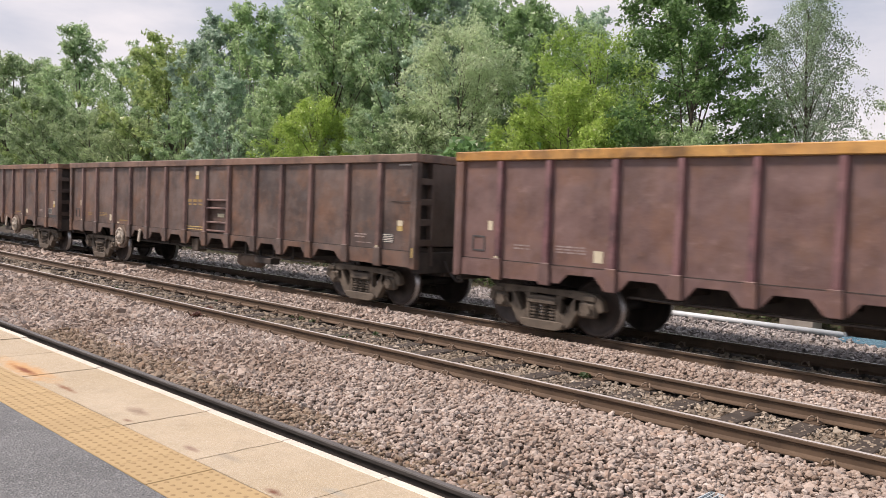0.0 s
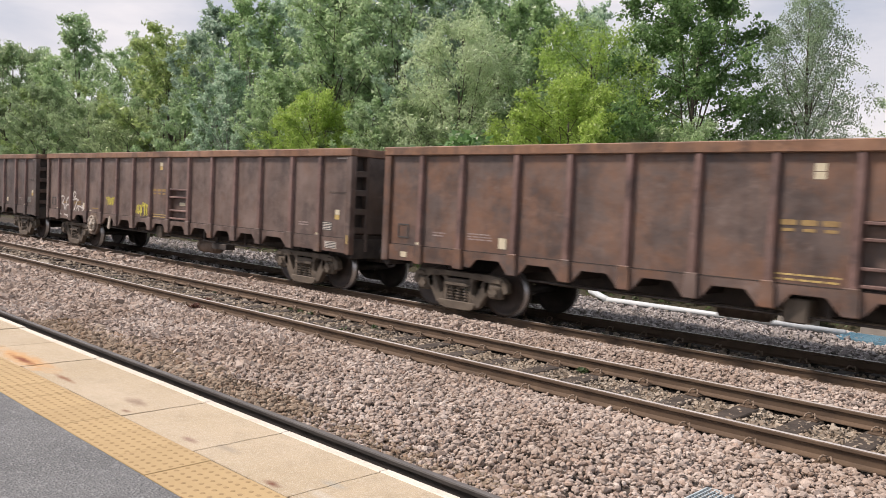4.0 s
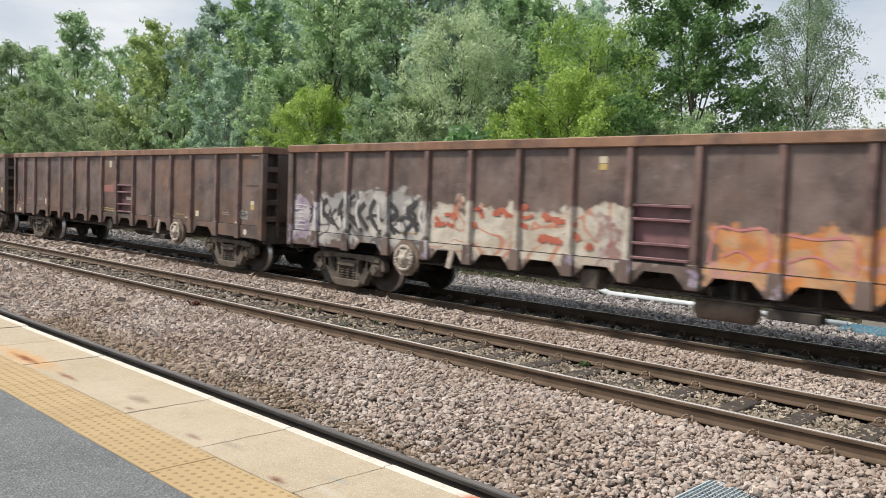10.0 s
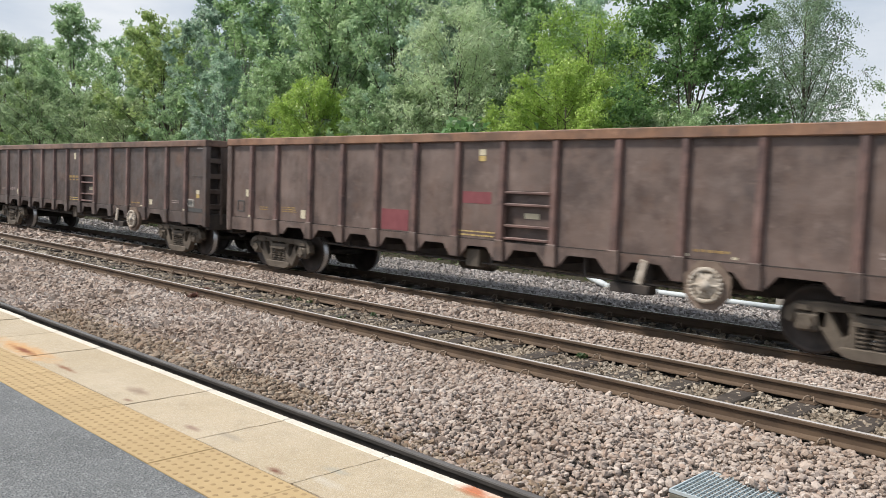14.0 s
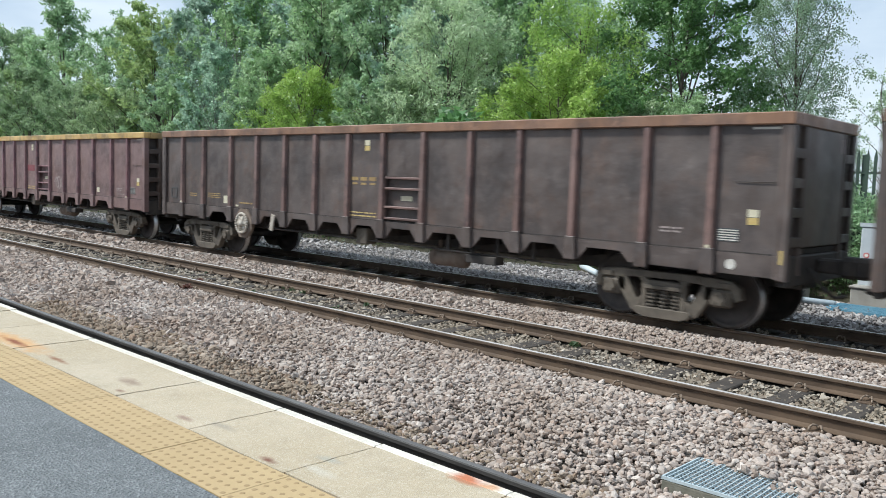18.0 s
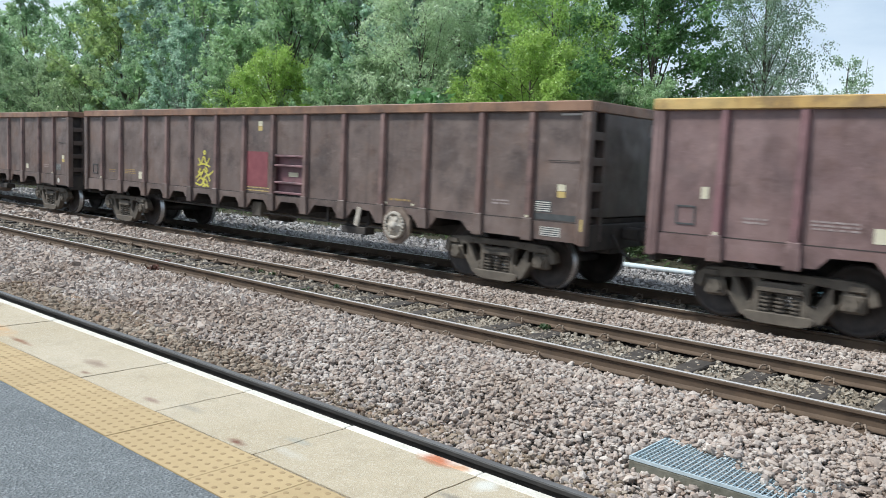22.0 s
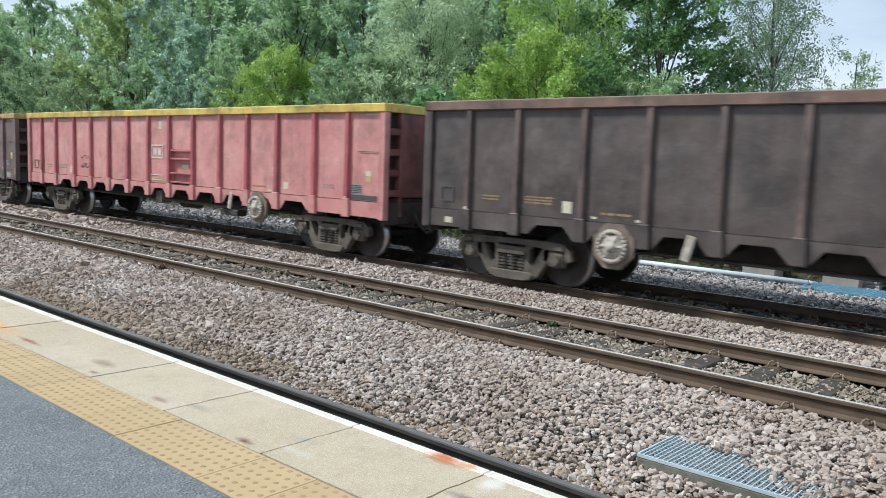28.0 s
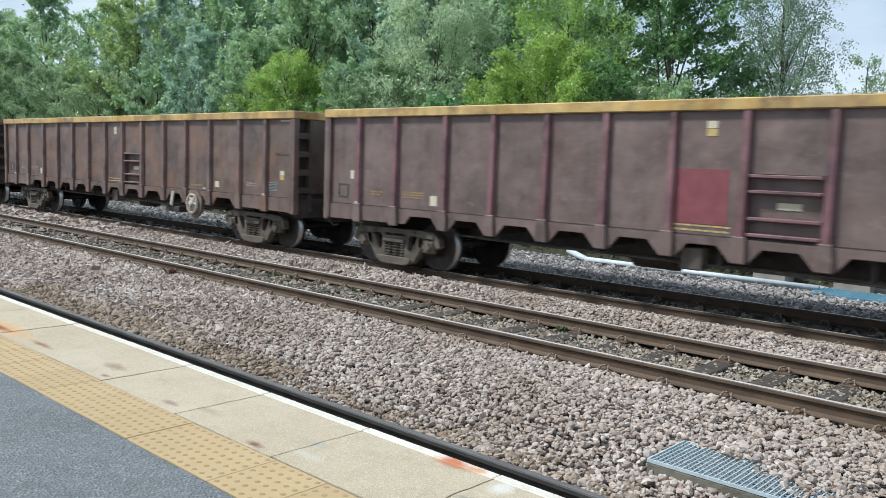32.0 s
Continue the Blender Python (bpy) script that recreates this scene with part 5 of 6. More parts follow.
    if "t" in kind:
        strokes(w, ((1.12, 1.54), (1.24, 1.57), (1.36, 1.52), (1.30, 1.40), (1.20, 1.34), (1.34, 1.30), (1.40, 1.18), (1.30, 1.06), (1.14, 1.10)))
        strokes(w, ((1.76, 1.56), (1.60, 1.46), (1.52, 1.28), (1.52, 1.12), (1.64, 1.03), (1.78, 1.10), (1.80, 1.24), (1.68, 1.31), (1.55, 1.24)))
        strokes(w, ((2.08, 1.46), (2.22, 1.50), (2.42, 1.49), (2.30, 1.30), (2.14, 1.08), (2.30, 1.10), (2.44, 1.26), (2.62, 1.02)))
        strokes(w, [(2.20 + 0.09 * math.cos(k * 0.6), 1.64 + 0.09 * math.sin(k * 0.6)) for k in range(11)])
        strokes(w, ((2.44, 1.30), (2.66, 1.27), (2.92, 1.22), (2.78, 1.32), (2.93, 1.22), (2.80, 1.14)))
        strokes(w, ((1.12, 0.985), (1.22, 0.985)))
        strokes(w, ((1.46, 0.99), (1.62, 0.965), (1.88, 0.97), (1.72, 0.90)))
        strokes(w, ((2.50, 1.50), (2.52, 1.44)))
        scrawl(w, "graffiti_tag", 4.45, 5.15, 1.38, 1.66, SPRAY_YELLOW, 23, 9, 0.028, "yellow sprayed tag")
        scrawl(w, "graffiti_tag", 6.5, 7.25, 1.16, 1.56, SPRAY_YELLOW, 24, 11, 0.036, "yellow sprayed tag")
    if "w" in kind:
        scrawl(w, "graffiti_tag", 9.85, 10.5, 1.22, 1.66, FAINT_WHITE, 41, 4, 0.04, "white sprayed tag")
    if "d" in kind:
        outline("white_emblem", 7.55, 8.12, 1.74, 2.08, 0.03, WHITE_MARK, w, "white square emblem")
        plate("emblem_block", 7.66, 7.80, 1.83, 1.99, WHITE_MARK, w)
        plate("emblem_block", 7.87, 8.01, 1.83, 1.99, WHITE_MARK, w)
        scrawl(w, "pen_scrawl", 3.5, 4.0, 1.62, 1.74, DARK_MARK, 31, 3, 0.02)
        scrawl(w, "pen_scrawl", 3.45, 4.15, 1.38, 1.5, DARK_MARK, 32, 4, 0.02)
        outline("data_frame", 7.5, 8.05, 1.2, 1.34, 0.02, WHITE_MARK, w)


def mural(w):
    """Bold lines of the large piece: black and white curves on silver, striped purple, red dabs on cream, pink round orange."""
    rng = random.Random(77)
    bars = 0.0
    for k in range(7):
        z = 1.16 + k * 0.085
        strokes(w, ((0.16 + rng.uniform(0, 0.1), z), (0.34, z + 0.01), (0.50 + rng.uniform(0, 0.14), z)), SPRAY_WHITE, 0.02, "white sprayed bar", 0.002)
    for k in range(12):
        x, bars = 0.72 + k * 0.30, bars + 0.0004
        a, b = rng.uniform(1.55, 1.95), rng.uniform(1.15, 1.35)
        bend = rng.choice((-1, 1)) * rng.uniform(0.12, 0.34)
        strokes(w, ((x, a), (x + bend, (2 * a + b) / 3), (x + bend * 0.4, (a + 2 * b) / 3), (x + rng.uniform(-0.1, 0.35), b)), SPRAY_BLACK, rng.uniform(0.05, 0.13), "black sprayed line", 0.002 + bars)
        if k % 3 == 1:
            strokes(w, ((x - 0.25, b + 0.25), (x, b + 0.33), (x + 0.30, b + 0.22), (x + 0.42, b + 0.36)), SPRAY_BLACK, 0.06, "black sprayed line", 0.0023 + bars)
        if k % 2:
            strokes(w, ((x + 0.10, a - 0.1), (x + 0.18 + bend * 0.5, (a + b) / 2), (x + 0.16, b + 0.06)), SPRAY_WHITE, 0.07, "white sprayed highlight", 0.0025 + bars)
    for k in range(26):
        x, z = rng.uniform(4.45, 8.15), rng.uniform(1.18, 1.80)
        d = rng.uniform(0.10, 0.30)
        strokes(w, ((x, z), (x + d * 0.5, z + rng.uniform(-0.06, 0.08)), (x + d, z + rng.uniform(-0.10, 0.06))), SPRAY_RED, rng.uniform(0.05, 0.11), "red sprayed dab", 0.002 + 0.0004 * k)
    for x0, x1, top in ((9.72, 10.55, 1.70), (10.6, 11.6, 1.64), (11.75, 12.3, 1.66), (12.35, 12.95, 1.72)):
        strokes(w, ((x0, 1.20), (x0 + 0.03, 1.45), (x0 + 0.12, top), ((x0 + x1) / 2, top - 0.03), (x1 - 0.08, top), (x1, 1.40), (x1 - 0.04, 1.18)), SPRAY_PINK, 0.035, "pink sprayed outline", 0.002)
        strokes(w, ((x0 + 0.2, 1.30), ((x0 + x1) / 2, 1.40), (x1 - 0.2, 1.26)), SPRAY_PINK, 0.03, "pink sprayed line", 0.002)
    for k in range(9):
        x = 13.35 + k * 0.19
        strokes(w, ((x, 1.22 + rng.uniform(0, 0.1)), (x + rng.uniform(-0.08, 0.12), 1.36), (x + 0.1, 1.22), (x + 0.16, 1.42 + rng.uniform(-0.1, 0.08))), SPRAY_ROSE, 0.026, "faint rose tag", 0.001 + 0.0004 * k)


SPRAYED_RIBS = [paint_mat("rib_sprayed", (0.165, 0.092, 0.080), (0.205, 0.122, 0.102), (0.12, 0.08, 0.07), 0.5, ((-1.0, 1.0) + m[2:],), i) for i, m in enumerate(MURAL)]

for n, (label, c1, c2, amt, ribs, cap, left, sprays, kind) in enumerate(WAGONS):
    body = paint_mat("wagon_paint", c1, c2, RUSTC, amt, sprays, n, 0.22 if c1 == RED else 0.36 if c1 in (MAROON, PLUM, RUSSET) else 0.5)
    w = build_wagon(label, body, ribs, cap, left, END_RED_SHADE if c1 == RED else None)
    if n in (6, 7, 12):  # repainted maroon steps
        for ch in w.children:
            if ch.name.startswith("step"):
                ch.material_slots[0].material = RIB_MAROON
    if n == 16:
        put("shunter_step", WM["shunter_step"], w, "pale steel stirrup step", mat=DUSTY, m=pose(15.25, -WH + 0.10, 0.84))
    if sprays:  # the graffiti runs on over the ribs
        for ch in w.children:
            if ch.name.startswith("rib") and not ch.name.startswith("rib_"):
                x = ch.location.x
                k = 0 if x < 1.1 else 1 if x < 4.4 else 2 if x < 9.0 else 4 if 9.6 < x < 13.0 else 6
                if k < 6:
                    ch.material_slots[0].material = SPRAYED_RIBS[k]
    if sprays:
        mural(w)
    marks(w, kind, n, ribs, left)
    TRAIN.append(w)

# ---- trees ----


def leaf_cloud(centres, radii, per, size, rng, droop=0.0, squash=0.8, slim=0.55):
    """Leaves round the clump centres, thicker on the upper side, lying roughly flat as leaves do."""
    n = len(centres) * per
    c = np.repeat(centres, per, 0)
    r = np.repeat(radii, per)
    d = rng.normal(size=(n, 3)) + [0, 0, 0.25]
    d /= np.linalg.norm(d, axis=1, keepdims=True)
    p = c + d * (r * rng.uniform(0.12, 1.15, n) ** 0.6)[:, None] * [1, 1, squash]
    if droop:
        p[:, 2] -= droop * rng.uniform(0, 1, n) ** 2 * r * 2
    nrm = rng.normal(size=(n, 3)) * 0.75 + d * 0.5 + [0, 0, max(0.0, 0.8 - droop)]
    a = np.cross(nrm, rng.normal(size=(n, 3)))
    a[:, 2] -= droop * np.linalg.norm(a, axis=1)
    a /= np.linalg.norm(a, axis=1, keepdims=True)
    b = np.cross(nrm, a)
    b /= np.linalg.norm(b, axis=1, keepdims=True)
    s = size * rng.uniform(0.55, 1.35, n)[:, None]
    a, b = a * s, b * s * slim
    v = np.stack([p - a, p + b, p + a, p - b], 1).reshape(-1, 3)
    f = np.arange(n * 4).reshape(-1, 4)
    return v, f


def limb(bm, pts, r0, r1, seg=7):
    prev = None
    n = len(pts)
    for i, p in enumerate(pts):
        r = r0 + (r1 - r0) * i / (n - 1)
        d = (pts[min(i + 1, n - 1)] - pts[max(i - 1, 0)]).normalized()
        u = d.orthogonal().normalized()
        w = d.cross(u)
        ring = [bm.verts.new(p + (u * math.cos(2 * math.pi * k / seg) + w * math.sin(2 * math.pi * k / seg)) * r) for k in range(seg)]
        if prev:
            for k in range(seg):
                bm.faces.new((prev[k], prev[(k + 1) % seg], ring[(k + 1) % seg], ring[k]))
        prev = ring


def leaf_mesh(p, tip, size, slim, four, rng, leaf):
    """A crown mesh of single leaves at the points p that hang along tip; four: pointed at both ends, else three-cornered."""
    n = len(p)
    a = tip + rng.normal(size=(n, 3)) * 0.75
    a /= np.linalg.norm(a, axis=1, keepdims=True)
    nrm = rng.normal(size=(n, 3)) * 0.8 + [0, 0, 0.7]
    b = np.cross(nrm, a)
    b /= np.linalg.norm(b, axis=1, keepdims=True)
    k = size * rng.uniform(0.6, 1.4, n)[:, None]
    a, b = a * k, b * k * slim
    corners = [p - a, p + b, p + a, p - b] if four else [p - a + b, p + a, p - a - b]
    v = np.stack(corners, 1).reshape(-1, 3)
    q = len(corners)
    me = bpy.data.meshes.new("crown")
    me.vertices.add(len(v))
    me.vertices.foreach_set("co", v.astype(np.float32).ravel())
    me.loops.add(n * q)
    me.loops.foreach_set("vertex_index", np.arange(n * q, dtype=np.int32))
    me.polygons.add(n)
    me.polygons.foreach_set("loop_start", np.arange(0, n * q, q, dtype=np.int32))
    me.polygons.foreach_set("use_smooth", np.zeros(n, dtype=bool))
    me.materials.append(leaf)
    me.update(calc_edges=True)
    return me


def tree_meshes(height, width, leaf, bark, seed, size, limbs, twigs, per, low=0.14, rise=0.7, droop=0.0, swell=0.4, point=2.0, slim=0.5, spray=0.2, reach=1.2, leaders=4, four=False, bare=0.0, ragged=0.7):
    """Trunk, leading shoots and limbs, with leafy twigs along every limb. swell: height of the widest part; point: bluntness of the top;
    rise: how steeply the limbs climb; reach: length of a twig; bare: share of limbs left out in open patches."""
    rng = np.random.default_rng(seed)
    rr = random.Random(seed)
    bm = bmesh.new()
    lean = Vector((rr.uniform(-0.5, 0.5), rr.uniform(-0.5, 0.5), 0))
    trunk = [Vector((0, 0, -0.3)) + lean * (i / 8) ** 2 + Vector((rr.uniform(-0.07, 0.07), rr.uniform(-0.07, 0.07), (height * 0.9 + 0.3) * i / 8)) for i in range(9)]
    limb(bm, trunk, 0.010 * height + 0.03, 0.015, 8)

    def on_trunk(z):
        k = max(0.0, min(7.99, (z + 0.3) / (height * 0.9 + 0.3) * 8))
        return trunk[int(k)].lerp(trunk[int(k) + 1], k - int(k))

    lines_ = []
    for i in range(leaders):  # steep shoots that make the top uneven
        ang, off = i * 2.4 + rr.uniform(-0.5, 0.5), rr.uniform(0.05, 0.34)
        z0 = height * rr.uniform(0.25, 0.5)
        top = height * (1.0 - 0.42 * off) * rr.uniform(0.92, 1.02)
        a = on_trunk(z0)
        e = Vector((a.x + math.cos(ang) * off * width, a.y + math.sin(ang) * off * width, top))
        lines_.append((a, a.lerp(e, 0.5) + Vector((math.cos(ang), math.sin(ang), 0)) * width * 0.06, e, 1.3))
    for i in range(limbs):
        f = (i + rr.random()) / limbs
        ang = i * 2.399 + rr.uniform(-0.5, 0.5)
        if f > swell:
            full = 1.0 - ((f - swell) / (1.05 - swell)) ** point
        else:
            full = 1.0 - 0.35 * ((swell - f) / swell) ** 2
        lump = 1.0 + ragged * noise.noise((math.cos(ang) * 1.5 + seed, math.sin(ang) * 1.5, f * 4.0)) + 0.2 * rr.uniform(-1, 1)
        rad = width / 2 * full * max(0.35, lump)
        z = height * (low + (0.97 - low) * f)
        if bare and noise.noise((math.cos(ang) * 1.3 + seed * 3.0, math.sin(ang) * 1.3, f * 5.0)) < bare - 0.5:
            continue
        a = on_trunk(max(0.06 * height, z - rise * rad))
        e = Vector((a.x + math.cos(ang) * rad, a.y + math.sin(ang) * rad, z - 0.4 * droop * rad))
        lines_.append((a, a.lerp(e, 0.55) + Vector((0, 0, (0.10 + 0.25 * droop) * rad)), e, 1.0))
    P, T = [], []
    for a, mid, e, more in lines_:
        path = [a.lerp(mid, q / 3).lerp(mid.lerp(e, q / 3), q / 3) for q in range(4)]
        size0 = (e - a).length
        limb(bm, path, 0.008 + 0.006 * size0, 0.005, 5)
        for j in range(int(twigs * more)):
            t = 0.22 + 0.80 * rr.random() ** 0.8
            p = a.lerp(mid, min(t, 1.0)).lerp(mid.lerp(e, min(t, 1.0)), min(t, 1.0))
            d = (e - a).normalized() * 0.7 + Vector((rr.gauss(0, 0.6), rr.gauss(0, 0.6), rr.gauss(0.15, 0.5) - droop * 0.8))
            d.normalize()
            length = reach * rr.uniform(0.5, 1.2) * (1.15 - 0.4 * t)
            if j % 3 == 0:
                limb(bm, [p, p + d * length * 0.9 - Vector((0, 0, droop * length * 0.3))], 0.009, 0.004, 3)
            u = rng.uniform(0.05, 1.0, per)
            q = np.array(p[:]) + np.array(d[:]) * (length * u)[:, None] + rng.normal(size=(per, 3)) * (spray * (1.1 - 0.5 * u))[:, None]
            q[:, 2] -= droop * length * u * u * 0.8
            P.append(q)
            T.append(np.tile(np.array([d.x, d.y, d.z - 0.25 - droop]), (per, 1)))
    tm = mesh_of("trunk", bm, bark, True)
    return tm, leaf_mesh(np.concatenate(P), np.concatenate(T), size, slim, four, rng, leaf)


L_DARK = leaf_mat("leaf_dark", (0.045, 0.112, 0.042), (0.20, 0.365, 0.13), 0.42)
L_MID = leaf_mat("leaf_mid", (0.126, 0.230, 0.108), (0.504, 0.676, 0.396), 0.4)
L_YEL = leaf_mat("leaf_yellow_green", (0.140, 0.250, 0.05), (0.46, 0.64, 0.165), 0.4)
L_GREY = leaf_mat("leaf_grey_green", (0.185, 0.29, 0.15), (0.64, 0.77, 0.49), 0.4)
L_OLIVE = leaf_mat("leaf_olive", (0.131, 0.216, 0.096), (0.441, 0.568, 0.324), 0.4)
L_GOLD = leaf_mat("leaf_golden", (0.14, 0.22, 0.075), (0.46, 0.60, 0.25), 0.4)
L_MID2 = leaf_mat("leaf_fresh_green", (0.121, 0.235, 0.102), (0.483, 0.666, 0.348), 0.4)
L_ASPEN = leaf_mat("leaf_pale_green", (0.158, 0.265, 0.168), (0.567, 0.725, 0.576), 0.4)
L_BIRCH = leaf_mat("leaf_birch", (0.12, 0.2, 0.105), (0.4, 0.54, 0.34), 0.42)
KINDS = {
    "maple": (11.0, (tree_meshes(11.0, 6.9, L_DARK, BARK, 11, 0.064, 92, 15, 50, 0.05, 0.40, 0.14, 0.42, 2.4, 0.75, 0.14, 0.95, 5, True, 0.26, 1.1), "dark green broadleaf tree with sky gaps", "tree")),
    "birch": (11.0, (tree_meshes(11.0, 3.5, L_BIRCH, BARK, 12, 0.036, 76, 13, 56, 0.06, 1.5, 0.75, 0.45, 2.4, 0.6, 0.12, 1.0, 3, True, 0.14, 0.6), "slender birch tree with drooping fine leaves", "tree")),
    "willow": (10.0, (tree_meshes(10.0, 7.2, L_GREY, BARK, 13, 0.095, 60, 15, 44, 0.06, 1.1, 0.35, 0.38, 2.2, 0.24, 0.15, 1.5, 5, True), "pale grey-green willow tree with wispy foliage", "tree")),
    "hawthorn": (6.4, (tree_meshes(6.4, 6.0, L_YEL, BARK, 14, 0.046, 56, 15, 56, 0.03, 0.6, 0.08, 0.42, 2.6, 0.65, 0.12, 0.75, 5), "bright yellow-green bushy tree", "tree")),
    "goldash": (9.0, (tree_meshes(9.0, 5.6, L_YEL, BARK, 24, 0.070, 40, 12, 34, 0.30, 0.9, 0.15, 0.55, 2.6, 0.5, 0.20, 1.1, 4, False, 0.12), "yellow-green young tree behind the bushes", "tree")),
    "golden": (13.0, (tree_meshes(13.0, 9.0, L_GOLD, BARK, 25, 0.125, 44, 9, 36, 0.10, 0.8, 0.12, 0.45, 2.2, 0.55, 0.17, 1.1, 6), "olive-gold tree turning yellow at its top", "tree")),
    "ash": (13.0, (tree_meshes(13.0, 8.4, L_MID, BARK, 15, 0.105, 50, 9, 40, 0.10, 0.85, 0.12, 0.45, 2.2, 0.55, 0.15, 1.0, 6), "mid-green broadleaf tree in a dense belt", "tree")),
    "poplar": (14.0, (tree_meshes(14.0, 7.0, L_MID2, BIRCH_BARK, 16, 0.105, 54, 9, 38, 0.10, 1.3, 0.05, 0.40, 1.9, 0.6, 0.14, 0.95, 7), "tall slim green tree with pale trunk", "tree")),
    "spire": (16.5, (tree_meshes(16.5, 7.0, L_MID, BARK, 26, 0.14, 46, 8, 36, 0.10, 1.0, 0.10, 0.30, 1.3, 0.55, 0.20, 1.2, 2), "tall green tree with a pointed leading shoot", "tree")),
    "sallow": (9.0, (tree_meshes(9.0, 8.0, L_OLIVE, BARK, 17, 0.105, 48, 10, 38, 0.04, 0.7, 0.15, 0.42, 2.5, 0.42, 0.14, 0.95, 6), "olive-green bushy sallow tree", "tree")),
    "aspen": (13.5, (tree_meshes(13.5, 7.2, L_ASPEN, BIRCH_BARK, 18, 0.095, 54, 10, 38, 0.08, 1.2, 0.10, 0.42, 2.0, 0.75, 0.13, 0.95, 7), "grey-green aspen tree with flickering leaves", "tree")),
    "sapling": (7.6, (tree_meshes(7.6, 3.0, L_BIRCH, BARK, 31, 0.055, 24, 8, 22, 0.25, 1.0, 0.1, 0.4, 1.6, 0.6, 0.10, 0.7, 3, True, 0.15), "thin young tree with sparse leaves against the sky", "tree")),
    "shrub": (3.4, (tree_meshes(3.4, 4.8, L_MID, BARK, 19, 0.075, 26, 9, 24, 0.02, 0.6, 0.1, 0.4, 2.6, 0.6, 0.15, 0.8, 3), "dense green shrub by the fence", "shrub")),
    "bramble": (2.2, (tree_meshes(2.2, 4.4, L_DARK, BARK, 20, 0.075, 22, 9, 22, 0.02, 0.6, 0.2, 0.4, 2.6, 0.8, 0.14, 0.8, 2), "low dark green bramble bush", "shrub")),
}
PLANTED = [
    # kind, x, y, height, turn
    ("sallow", -83.3, 25, 15.6, 20), ("ash", -76.5, 27, 14.6, 90), ("spire", -68.0, 26, 16.7, 335), ("ash", -63.0, 27, 13.0, 35), ("ash", -56.0, 26, 13.8, 95), ("golden", -49.6, 25, 13.2, 155),
    ("aspen", -45.3, 26, 14.2, 205), ("ash", -53.9, 29, 14.1, 80), ("poplar", -39.6, 25, 14.0, 140), ("aspen", -37.5, 27.5, 15.8, 200), ("ash", -32.0, 25, 14.2, 75), ("poplar", -32.4, 28, 15.5, 320),
    ("ash", -27.9, 27, 14.2, 20), ("aspen", -26.7, 29, 14.6, 285), ("willow", -20.0, 23, 9.9, 180), ("ash", -22.4, 28, 12.8, 55), ("poplar", -19.5, 27, 11.6, 280), ("ash", -17.4, 27.5, 10.8, 165),
    ("aspen", -19.0, 31, 12.0, 335), ("ash", -14.6, 29.5, 10.2, 0), ("hawthorn", -12.3, 20.5, 6.3, 340), ("goldash", -13.6, 24, 8.9, 200), ("maple", -9.7, 24.5, 10.6, 60), ("sallow", -6.6, 21.5, 4.0, 200), ("ash", -8.4, 22.0, 5.0, 140), ("sallow", -10.4, 22.6, 4.8, 20), ("hawthorn", -10.6, 22.0, 4.6, 120), ("birch", -5.7, 24.5, 9.6, 85),
    ("sallow", -9.5, 21.2, 4.6, 60), ("hawthorn", -14.0, 20.5, 4.9, 330), ("sallow", -65.1, 22, 9.8, 300), ("golden", -70.5, 23, 10.5, 12), ("sallow", -49.7, 22, 7.3, 230), ("ash", -42.4, 22, 8.1, 160),
    ("aspen", -36.2, 21.5, 9.0, 200), ("hawthorn", -27.5, 21, 6.8, 33), ("ash", -24.3, 21.5, 6.5, 70), ("sallow", -22.0, 22, 6.4, 250), ("ash", -32.8, 22.5, 8.5, 10), ("aspen", -23.8, 25, 9.9, 130),
    ("sapling", -5.9, 36, 7.4, 10), ("shrub", -5.6, 15.95, 1.7, 10), ("shrub", -4.2, 15.9, 1.9, 80), ("shrub", -2.9, 15.95, 1.75, 150), ("shrub", -1.7, 15.9, 1.9, 220), ("shrub", -0.5, 16.0, 1.7, 300), ("shrub", 0.9, 15.9, 1.8, 30), ("ash", -98.0, 25, 17.0, 44), ("poplar", -114.0, 26, 19.0, 230), ("sallow", -85.1, 22.5, 12.0, 100), ("ash", -90.5, 30, 17.0, 310), ("sallow", -130.0, 24, 17.0, 160),
    ("poplar", -46.0, 31, 15.0, 70), ("ash", -39.0, 32, 15.5, 250), ("ash", -29.5, 33, 15.0, 10), ("ash", -62.0, 31, 14.0, 130), ("sallow", -57.0, 22.5, 8.2, 190),
]
for k in range(24):
    rr = random.Random(100 + k)
    x = 6.0 - k * 3.4 + rr.uniform(-0.8, 0.8)
    PLANTED.append(("shrub" if rr.random() < 0.6 else "bramble", x, rr.uniform(18.0, 20.5), rr.uniform(2.3, 3.4) * (0.66 if x > -11 else 1.15), rr.uniform(0, 360)))
for k in range(13):  # undergrowth deeper in the belt
    PLANTED.append(("shrub", -22.0 - k * 7.5, 28.0 + (k * 37 % 5) * 0.6, 7.2 + (k * 29 % 4) * 0.4, k * 70))
for k in range(8):
    PLANTED.append(("shrub", -78.0 - k * 8.0, 20.0 + (k * 3 % 4) * 0.7, 5.0 + (k * 5 % 3) * 0.6, k * 50))


def plant(kind, x, y, h, turn):
    full, ((tm, cm), label, cat) = KINDS[kind]
    name = "tree" if cat == "tree" else "shrub"
    t = empty(name, pose(x, y, 0.15, 0, 0, turn), label, cat, "trees behind the line" if cat == "tree" else "shrubs along the fence")
    t.scale = (h / full, h / full, h / full)
    put("trunk", tm, t)
    put("crown", cm, t)


for row in PLANTED:
    plant(*row)

# ---- lineside things ----


